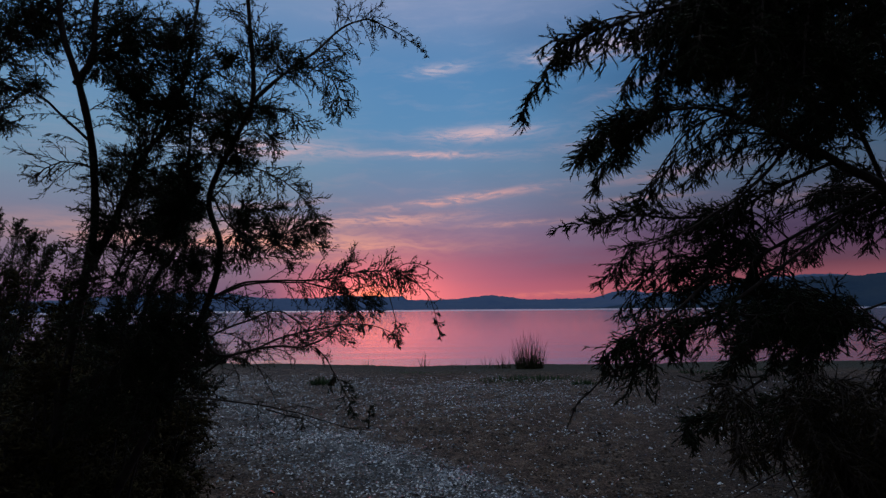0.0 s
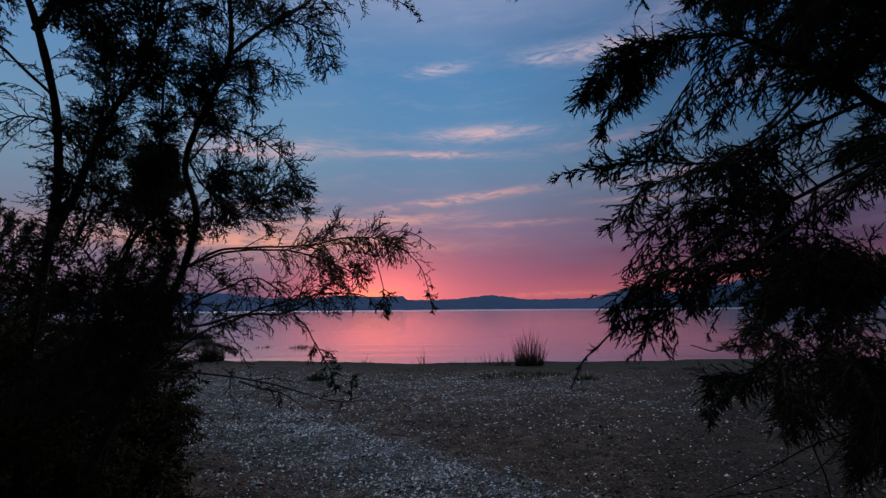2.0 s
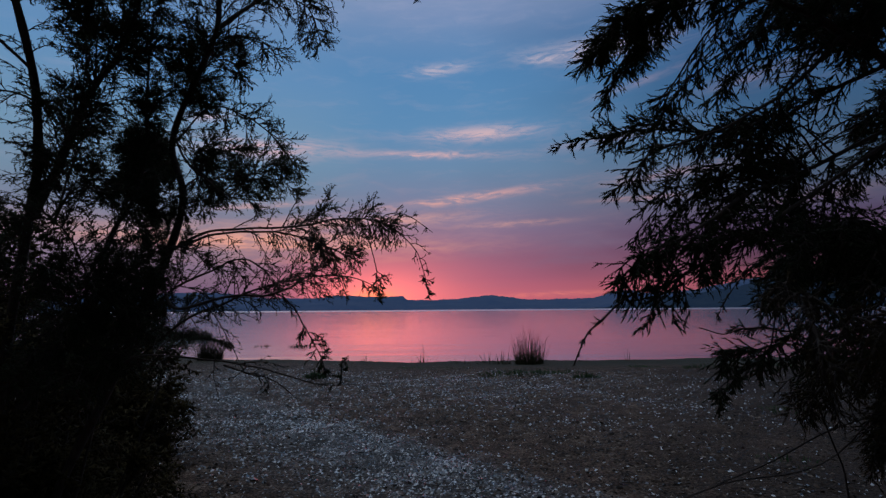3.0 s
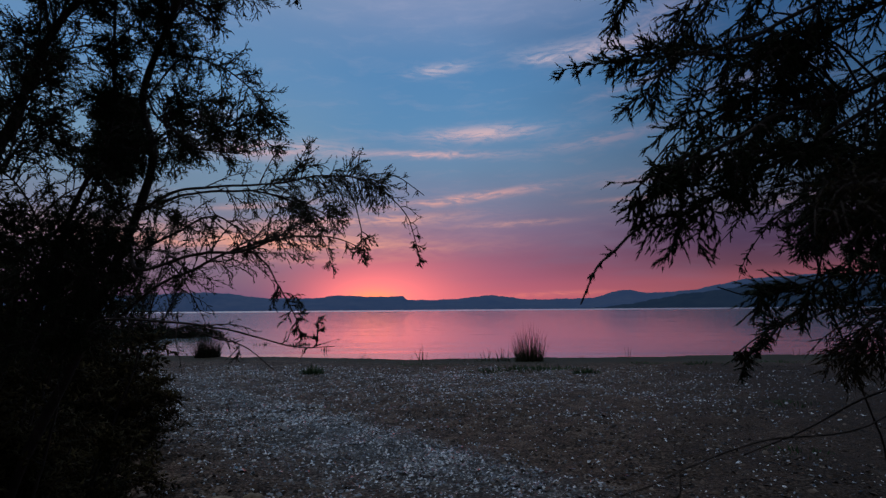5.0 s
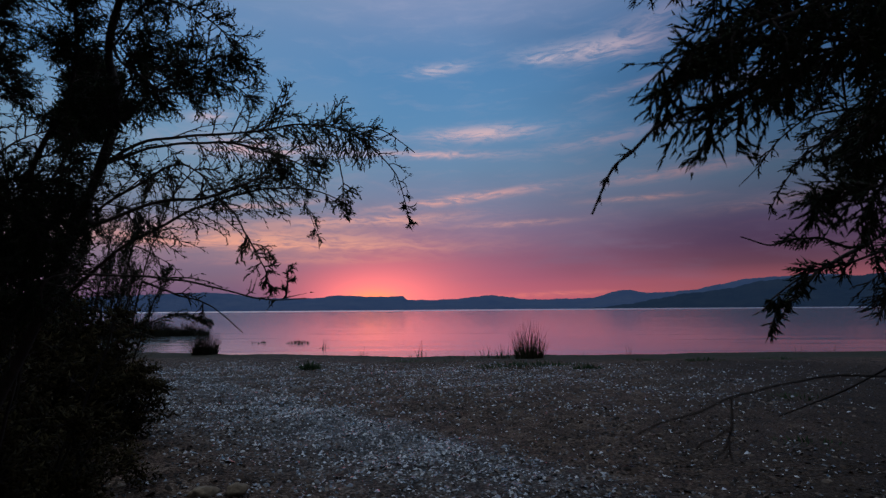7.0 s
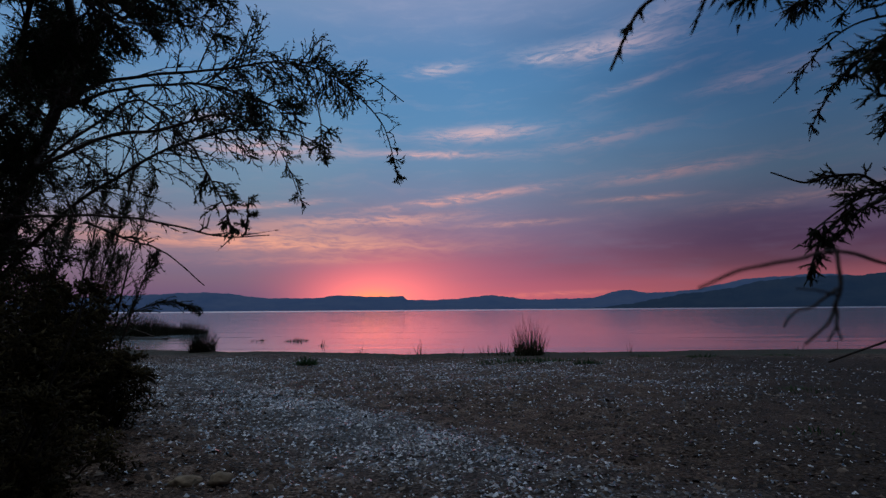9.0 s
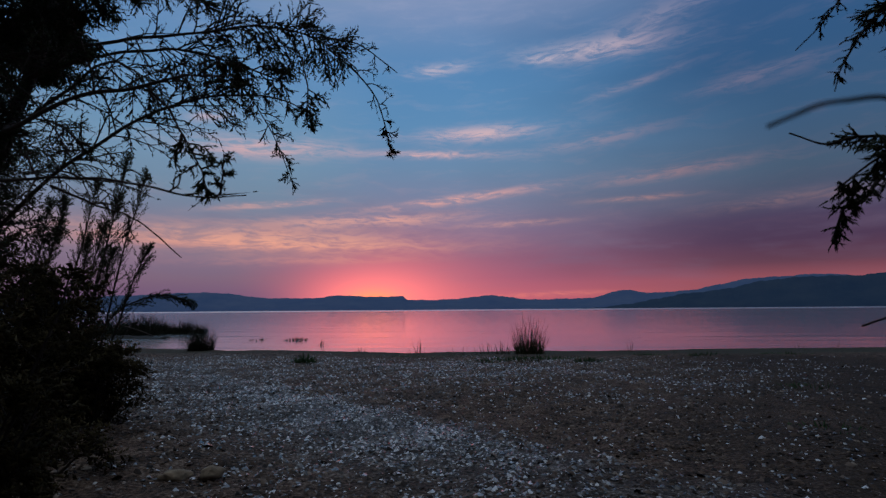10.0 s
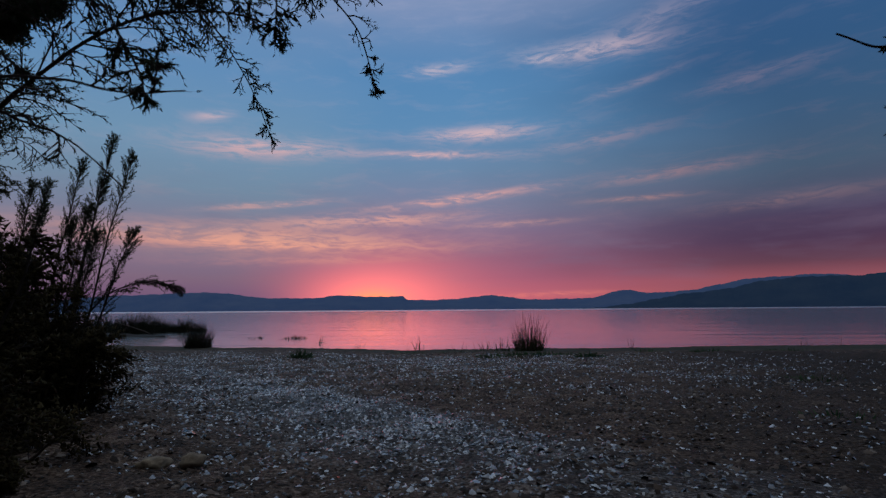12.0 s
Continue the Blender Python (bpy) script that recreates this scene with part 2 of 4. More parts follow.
def make_water():
    m, t, p = material("calm_lake")
    pos = place(t)
    p.inputs["Base Color"].default_value = (0.012, 0.018, 0.022, 1)
    p.inputs["IOR"].default_value = 1.33
    sp = t.nodes.new("ShaderNodeSeparateXYZ")
    put(t, pos, sp.inputs[0])
    # a breeze ruffles the far side of the lake
    breeze = calc(t, "MULTIPLY_ADD", sp.outputs[1], 0.01, -3.0, clamp=True)
    mirror = t.nodes.new("ShaderNodeBsdfGlossy")
    mirror.inputs["Color"].default_value = (0.98, 0.98, 0.98, 1)
    both = t.nodes.new("ShaderNodeMixShader")
    both.inputs[0].default_value = 0.88
    t.links.new(p.outputs[0], both.inputs[1])
    ruffled = t.nodes.new("ShaderNodeBsdfGlossy")
    ruffled.inputs["Color"].default_value = (0.98, 0.98, 0.98, 1)
    ruffled.inputs["Roughness"].default_value = 0.30
    mixed = t.nodes.new("ShaderNodeMixShader")
    mixed.inputs[0].default_value = 0.20
    t.links.new(mirror.outputs[0], mixed.inputs[1])
    t.links.new(ruffled.outputs[0], mixed.inputs[2])
    t.links.new(mixed.outputs[0], both.inputs[2])
    t.links.new(both.outputs[0], t.nodes["Material Output"].inputs["Surface"])
    broad = fog_noise(t, pos, 0.03, 3, 0.5, (0.5, 2.0, 1.0))
    calm = calc(t, "MULTIPLY_ADD", broad, 0.10, 0.03)
    gloss = calc(t, "MULTIPLY_ADD", breeze, 0.20, calm)
    put(t, gloss, p.inputs["Roughness"])
    put(t, gloss, mirror.inputs["Roughness"])
    swell = fog_noise(t, pos, 0.35, 4, 0.5, (0.25, 2.2, 1.0))
    ripple = fog_noise(t, pos, 2.2, 3, 0.5, (0.3, 1.8, 1.0))
    patch = calc(t, "MULTIPLY_ADD", fog_noise(t, pos, 0.08, 2, 0.5, (0.5, 1.5, 1.0)), 3.0, -1.1, clamp=True)
    bumped(t, p, calc(t, "ADD", calc(t, "MULTIPLY", swell, 1.0), calc(t, "MULTIPLY", calc(t, "MULTIPLY", ripple, patch), 0.25)), 0.32, 0.08)
    t.links.new(p.inputs["Normal"].links[0].from_socket, mirror.inputs["Normal"])
    return m


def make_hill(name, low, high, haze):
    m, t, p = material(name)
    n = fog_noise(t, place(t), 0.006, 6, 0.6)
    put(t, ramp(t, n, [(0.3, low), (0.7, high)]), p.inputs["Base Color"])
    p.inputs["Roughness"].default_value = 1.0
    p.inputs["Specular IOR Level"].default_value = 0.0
    # distance haze, put in as a faint blue glow of the hills themselves
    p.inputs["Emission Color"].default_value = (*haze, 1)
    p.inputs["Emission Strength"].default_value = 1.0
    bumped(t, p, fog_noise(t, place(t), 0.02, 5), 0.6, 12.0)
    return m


SHELL = make_shell("shell_grit", [(0.0, (0.022, 0.019, 0.018)), (0.33, (0.085, 0.083, 0.083)), (0.62, (0.25, 0.257, 0.27)), (0.82, (0.56, 0.575, 0.60)), (0.90, (0.95, 0.965, 0.985))])
# white shells whose pale base colour also stands in for sky glints
WHITE_SHELL = make_shell("glint_white_shell", [(0.0, (0.55, 0.55, 0.56)), (0.5, (0.92, 0.92, 0.91)), (1.0, (0.99, 0.99, 0.98))])
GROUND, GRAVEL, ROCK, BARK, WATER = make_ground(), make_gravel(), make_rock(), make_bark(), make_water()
LEAF = make_leaf("tamarisk_leaf", (0.022, 0.032, 0.015), (0.055, 0.072, 0.03))
LEAF_OLIVE = make_leaf("olive_tamarisk_leaf", (0.032, 0.026, 0.011), (0.080, 0.060, 0.022), 0.95)
GRASS = make_leaf("beach_grass", (0.03, 0.042, 0.02), (0.12, 0.12, 0.06))
WEED = make_leaf("green_weed", (0.03, 0.062, 0.026), (0.075, 0.14, 0.055))
MUD = make_mud()
REED = make_leaf("dark_reed", (0.015, 0.02, 0.012), (0.05, 0.05, 0.03))
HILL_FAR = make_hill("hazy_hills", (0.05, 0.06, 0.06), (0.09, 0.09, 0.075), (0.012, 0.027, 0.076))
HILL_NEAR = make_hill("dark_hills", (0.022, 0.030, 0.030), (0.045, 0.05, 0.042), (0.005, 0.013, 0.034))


# ---- mesh helpers ----
def mesh_ob(name, verts, faces, mat, parent=None, label="", smooth=False):
    """One mesh object from numpy arrays; faces all with the same number of corners."""
    verts, faces = np.asarray(verts, np.float32).reshape(-1, 3), np.asarray(faces, np.int32)
    me = bpy.data.meshes.new(name)
    k = faces.shape[1]
    me.vertices.add(len(verts))
    me.vertices.foreach_set("co", verts.ravel())
    me.loops.add(faces.size)
    me.loops.foreach_set("vertex_index", faces.ravel())
    me.polygons.add(len(faces))
    me.polygons.foreach_set("loop_start", np.arange(0, faces.size, k, dtype=np.int32))
    me.polygons.foreach_set("loop_total", np.full(len(faces), k, np.int32))
    if smooth:
        me.polygons.foreach_set("use_smooth", np.ones(len(faces), bool))
    me.update(calc_edges=True)
    me.materials.append(mat)
    ob = new(name, me)
    if parent:
        ob.parent = parent
    if label:
        ob["label"] = label
    return ob


def thing(name, at, label, category, group="", kind=""):
    ob = new(name)
    ob.location = at
    ob.empty_display_size = 0.1
    return tagged(ob, label, category, group, kind)


def unit(v):
    return v / np.maximum(np.linalg.norm(v, axis=-1, keepdims=True), 1e-9)


def smooth_path(points, per=8):
    """A Catmull-Rom line through a few control points."""
    p = np.array(points, float)
    p = np.vstack([2 * p[0] - p[1], p, 2 * p[-1] - p[-2]])
    out = []
    for i in range(1, len(p) - 2):
        a, b, c, d = p[i - 1:i + 3]
        for u in np.arange(per) / per:
            out.append(0.5 * (2 * b + (c - a) * u + (2 * a - 5 * b + 4 * c - d) * u * u + (3 * b - a - 3 * c + d) * u ** 3))
    return np.array(out + [p[-2]])


def tubes(paths, radii, sides=3):
    """Tapered tubes along many lines at once: paths (n, k, 3), radii (n, k)."""
    n, k, _ = paths.shape
    tan = unit(np.gradient(paths, axis=1))
    ref = np.eye(3)[np.abs(tan).mean(axis=1).argmin(axis=1)][:, None, :]
    u = unit(np.cross(tan, ref))
    v = np.cross(tan, u)
    ang = np.arange(sides) * 2 * np.pi / sides
    ring = u[:, :, None] * np.cos(ang)[None, None, :, None] + v[:, :, None] * np.sin(ang)[None, None, :, None]
    verts = paths[:, :, None] + ring * radii[:, :, None, None]
    idx = np.arange(n * k * sides).reshape(n, k, sides)
    nxt = np.roll(idx, -1, axis=2)
    faces = np.stack([idx[:, :-1], nxt[:, :-1], nxt[:, 1:], idx[:, 1:]], -1).reshape(-1, 4)
    return verts.reshape(-1, 3), faces


def spindles(base, way, length, width):
    """Small pointed leaves: slim three-sided cones, widest where they leave the twig."""
    n = len(base)
    way = unit(way)
    u = unit(np.cross(way, unit(rng.normal(size=(n, 3)))))
    v = np.cross(way, u)
    half = (0.55 * width)[:, None]
    verts = np.stack([base + u * half, base + (v * 0.87 - u * 0.5) * half, base - (v * 0.87 + u * 0.5) * half, base + way * length[:, None]], 1)
    f = np.array([(0, 1, 3), (1, 2, 3), (2, 0, 3)])
    return verts.reshape(-1, 3), (np.arange(n)[:, None, None] * 4 + f[None]).reshape(-1, 3)


def shoots(start, way, length, droop, steps=6, wobble=0.12):
    """Thin lines that set out in a direction and bend with their weight: (n, steps + 1, 3)."""
    n = len(start)
    pts = np.empty((n, steps + 1, 3))
    pts[:, 0] = start
    d = unit(way)
    for k in range(steps):
        pts[:, k + 1] = pts[:, k] + d * (length / steps)[:, None]
        d = unit(d + rng.normal(size=(n, 3)) * wobble + np.array([0, 0, -1.0]) * np.broadcast_to(droop, n)[:, None] / steps)
    return pts


def along(lines, n_each, s0=0.1, s1=1.0):
    """Random places on each line: points, tangents and how far along, flattened, with the line's index."""
    n, k, _ = lines.shape
    s = s0 + (s1 - s0) * (np.arange(n_each)[None] + rng.uniform(0, 1, (n, n_each))) / n_each
    f = s * (k - 1)
    i = np.minimum(f.astype(int), k - 2)
    u = (f - i)[..., None]
    row = np.arange(n)[:, None]
    a, b = lines[row, i], lines[row, i + 1]
    return (a + (b - a) * u).reshape(-1, 3), unit(b - a).reshape(-1, 3), s.ravel(), np.repeat(np.arange(n), n_each)


def sideways(tan):
    return unit(np.cross(tan, unit(rng.normal(size=tan.shape))))


def foliage(line, n, zone, length, droop, side_n, side_len, leaf_n, leaf_len, leaf_wid, spread=0.9, lift=0.0, forward=0.6, acute=0.75, x_min=None, steps=4):
    """Twigs along a limb, twiglets on the twigs and scale-like leaves on both; triangles and quads of one bough."""
    base, tan, s, _ = along(line[None], n, *zone)
    way = tan * forward + sideways(tan) * spread + np.array([0, 0, lift])
    ln = length * rng.uniform(0.45, 1.15, n) * (1.1 - 0.78 * s ** 2)
    tw = shoots(base, way, ln, droop, steps)
    if x_min is not None:
        keep = tw[..., 0].min(axis=1) > x_min
        tw, ln = tw[keep], ln[keep]
    b2, t2, s2, i2 = along(tw, side_n, 0.12, 1.0)
    w2 = t2 * 0.75 + sideways(t2) * 0.7
    l2 = side_len * rng.uniform(0.5, 1.2, len(b2)) * (1.15 - 0.6 * s2)
    tl = shoots(b2, w2, l2, droop * 0.4, steps=1, wobble=0.1)
    b3, t3, s3, _ = along(tl, leaf_n, 0.05, 1.0)
    b4, t4, s4, _ = along(tw, leaf_n, 0.25, 1.0)
    bb, tt = np.vstack([b3, b4]), np.vstack([t3, t4])
    lw = tt * acute + sideways(tt) * (1.25 - acute) + np.array([0, 0, -0.15])
    ll = leaf_len * rng.uniform(0.6, 1.25, len(bb))
    lv, lf = spindles(bb, lw, ll, leaf_wid * rng.uniform(0.8, 1.2, len(bb)))
    r1 = np.linspace(1, 0.35, tw.shape[1])[None] * (0.0011 + 0.004 * ln[:, None] * 0.5)
    tv, tf = tubes(tw, r1)
    tf = np.vstack([tf[:, (0, 1, 2)], tf[:, (0, 2, 3)]])
    sv, sf = spindles(b2, w2, l2, np.full(len(b2), 0.0017))
    twv = np.vstack([tv, sv])
    twf = np.vstack([tf, sf + len(tv)])
    return lv, lf, twv, twf


def reseed(point, salt=0):
    """Random numbers of its own for each bough, from where it ends."""
    global rng
    rng = np.random.default_rng(int(abs(np.dot(point, (7919.0, 104729.0, 1299709.0))) * 10) + salt)


def limb_path(points, wobble=0.0016):
    p = smooth_path(points)
    s = np.linspace(0, 1, len(p))
    for a in range(3):
        ph = rng.uniform(0, 6.28, 3)
        p[:, a] += wobble * np.sin(np.pi * s) * (np.sin(s * 17 + ph[0]) + 0.6 * np.sin(s * 41 + ph[1]))
    return p


def bough(tree, name, points, r0, r1, leaf=None, mat=LEAF, sides=7, label=""):
    """A limb of a tree with its twigs and leaves. leaf: a list of settings for foliage()."""
    reseed(points[-1])
    line = limb_path(points, min(0.0016, r0 * 0.35))
    rad = r0 + (r1 - r0) * np.linspace(0, 1, len(line)) ** 0.8
    rad = rad * (1 + 0.06 * np.sin(np.arange(len(line)) * 0.9 + r0 * 900))
    v, f = tubes(line[None], rad[None], sides)
    limb = mesh_ob(name, v, f, BARK, tree, label, smooth=True)
    for kw in leaf or []:
        lv, lf, tv, tf = foliage(line, **kw)
        if len(tv):
            tagged(mesh_ob("brushwood", tv, tf, BARK, limb), kind="stuff")
        tagged(mesh_ob("foliage", lv, lf, mat, limb), kind="stuff")
    return limb


# ---- ground, lake and hills ----
def shore(x):
    return 10.3 + 0.55 * np.maximum(0, -x - 4.0) ** 0.8 + 0.05 * np.clip(x, 0, 40) + 0.08 * np.sin(x * 1.3) + 0.05 * np.sin(x * 3.7 + 1)


def ground_z(x, y):
    d = np.clip(y, -3, 60) - 2.0
    up = -0.02 * d - 0.0036 * np.maximum(d, 0) ** 2
    lump = 0.012 * np.sin(x * 2.1 + 0.7) * np.sin(y * 1.7) + 0.008 * np.sin(x * 5.3 + y * 3.1) + 0.006 * np.sin(x * 9.1 - y * 7.7)
    up = np.maximum(up + 0.0033 * y, -0.345) + lump * np.clip((10 - y) / 3, 0.25, 1) + 0.03 * np.clip(-x - 0.6, 0, 2)
    up = np.where(y < -3, 0.1 + 0.0 * y, up)
    over = y - shore(x)
    return np.where(over > 0, np.maximum(-1.4, -0.345 - 0.22 * over), np.minimum(up, 2.0))


def spaced(fine0, fine1, step, reach):
    mid = np.arange(fine0, fine1, step)
    out = np.array([v for v in np.cumsum([step * 1.3 ** k for k in range(60)]) if v < reach] + [reach])
    return np.concatenate([fine0 - out[::-1], mid, mid[-1] + out])


def make_land():
    xs, ys = spaced(-4, 5, 0.06, 4800.0), spaced(0.0, 11.5, 0.06, 4700.0)
    gx, gy = np.meshgrid(xs, ys)
    gz = ground_z(gx, gy)
    near = (np.abs(gx) < 6) & (gy > -1) & (gy < 11)
    gz = gz + np.where(near, rng.normal(size=gx.shape) * 0.0025, 0)
    nx, ny = len(xs), len(ys)
    i = np.arange(nx * ny).reshape(ny, nx)
    f = np.stack([i[:-1, :-1], i[:-1, 1:], i[1:, 1:], i[1:, :-1]], -1).reshape(-1, 4)
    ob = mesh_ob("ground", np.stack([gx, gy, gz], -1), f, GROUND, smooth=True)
    return tagged(ob, "brown earth beach strewn with pale shells and grit, sloping to the lake", "ground", kind="structure")


LAND = make_land()
wv = [(-4800, 6, WATER_Z), (4800, 6, WATER_Z), (4800, 4750, WATER_Z), (-4800, 4750, WATER_Z)]
tagged(mesh_ob("water", wv, [(0, 1, 2, 3)], WATER), "calm lake mirroring the pink dusk sky", "lake", kind="structure")


def hills(name, mat, dist, depth, a0, a1, height, label):
    """A range on the far shore: from the waterline up to the ridge and down behind it."""
    a = np.linspace(a0, a1, 900)
    h = height(a)
    rows = []
    for k, (q, up) in enumerate(((0.0, -0.02), (0.04, 0.12), (0.2, 0.3), (0.45, 0.55), (0.75, 0.86), (1.0, 1.0), (1.5, 0.2))):
        r = dist + depth * q
        rough = 1 + 0.12 * np.sin(a * 90 + k * 2) * (0.2 < up < 0.95)
        z = WATER_Z + h * dist * (1 + depth * q / dist) * up * rough
        rows.append(np.stack([np.sin(a) * r, np.cos(a) * r, z], -1))
    v = np.array(rows)
    nk, na = v.shape[:2]
    i = np.arange(nk * na).reshape(nk, na)
    f = np.stack([i[:-1, :-1], i[:-1, 1:], i[1:, 1:], i[1:, :-1]], -1).reshape(-1, 4)
    return tagged(mesh_ob(name, v, f, mat, smooth=True), label, "hills", kind="structure")


def bell(a, a0, w):
    return np.exp(-((a - a0) / w) ** 2)


def step(a, a0, w):
    return 1 / (1 + np.exp(-(a - a0) / w))


def far_ridge(a):
    h = 0.0195 + 0.0127 * bell(a, -0.43, 0.07) + 0.0035 * bell(a, -0.30, 0.10) + 0.0069 * step(a, -0.235, 0.012) * step(-a, 0.074, 0.0016)
    h += 0.0016 * bell(a, -0.20, 0.018) + 0.0081 * bell(a, 0.09, 0.045) - 0.0011 * bell(a, 0.2, 0.08) + 0.0103 * bell(a, 0.337, 0.035) + 0.0107 * step(a, 0.36, 0.03)
    h += 0.0078 * step(a, 0.47, 0.008) + 0.0102 * step(a, 0.515, 0.014) + 0.0062 * step(a, 0.60, 0.03) - 0.0071 * bell(a, 0.70, 0.05) + 0.0099 * bell(a, -0.55, 0.09)
    h = h * (1 - 0.5 * step(-a, 0.75, 0.1))
    return h + 0.0005 * np.sin(a * 61) + 0.0004 * np.sin(a * 143 + 1) + 0.0003 * np.sin(a * 317 + 2) + 0.0002 * np.sin(a * 611)


def near_range(a):
    h = 0.0101 * step(a, 0.33, 0.03) + 0.0180 * step(a, 0.40, 0.03) + 0.0051 * step(a, 0.475, 0.022) + 0.0105 * step(a, 0.53, 0.014) + 0.0075 * step(a, 0.59, 0.02) - 0.003 * bell(a, 0.68, 0.03)
    return h + 0.0006 * np.sin(a * 47) * step(a, 0.4, 0.05) + 0.0006 * np.sin(a * 113 + 2) + 0.0005 * np.sin(a * 263) + 0.0003 * np.sin(a * 541 + 1) - 0.001


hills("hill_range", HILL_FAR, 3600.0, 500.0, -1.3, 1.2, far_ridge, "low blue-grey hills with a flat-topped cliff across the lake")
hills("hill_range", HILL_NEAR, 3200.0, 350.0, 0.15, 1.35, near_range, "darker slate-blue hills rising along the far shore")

# ---- tree with two leaning stems ----
FINE = dict(length=0.10, droop=0.5, side_n=9, side_len=0.028, leaf_n=6, leaf_len=0.0058, leaf_wid=0.0018, acute=0.6)


def fine(n, zone=(0.1, 1.0), **kw):
    return dict(FINE, n=n, zone=zone, **kw)


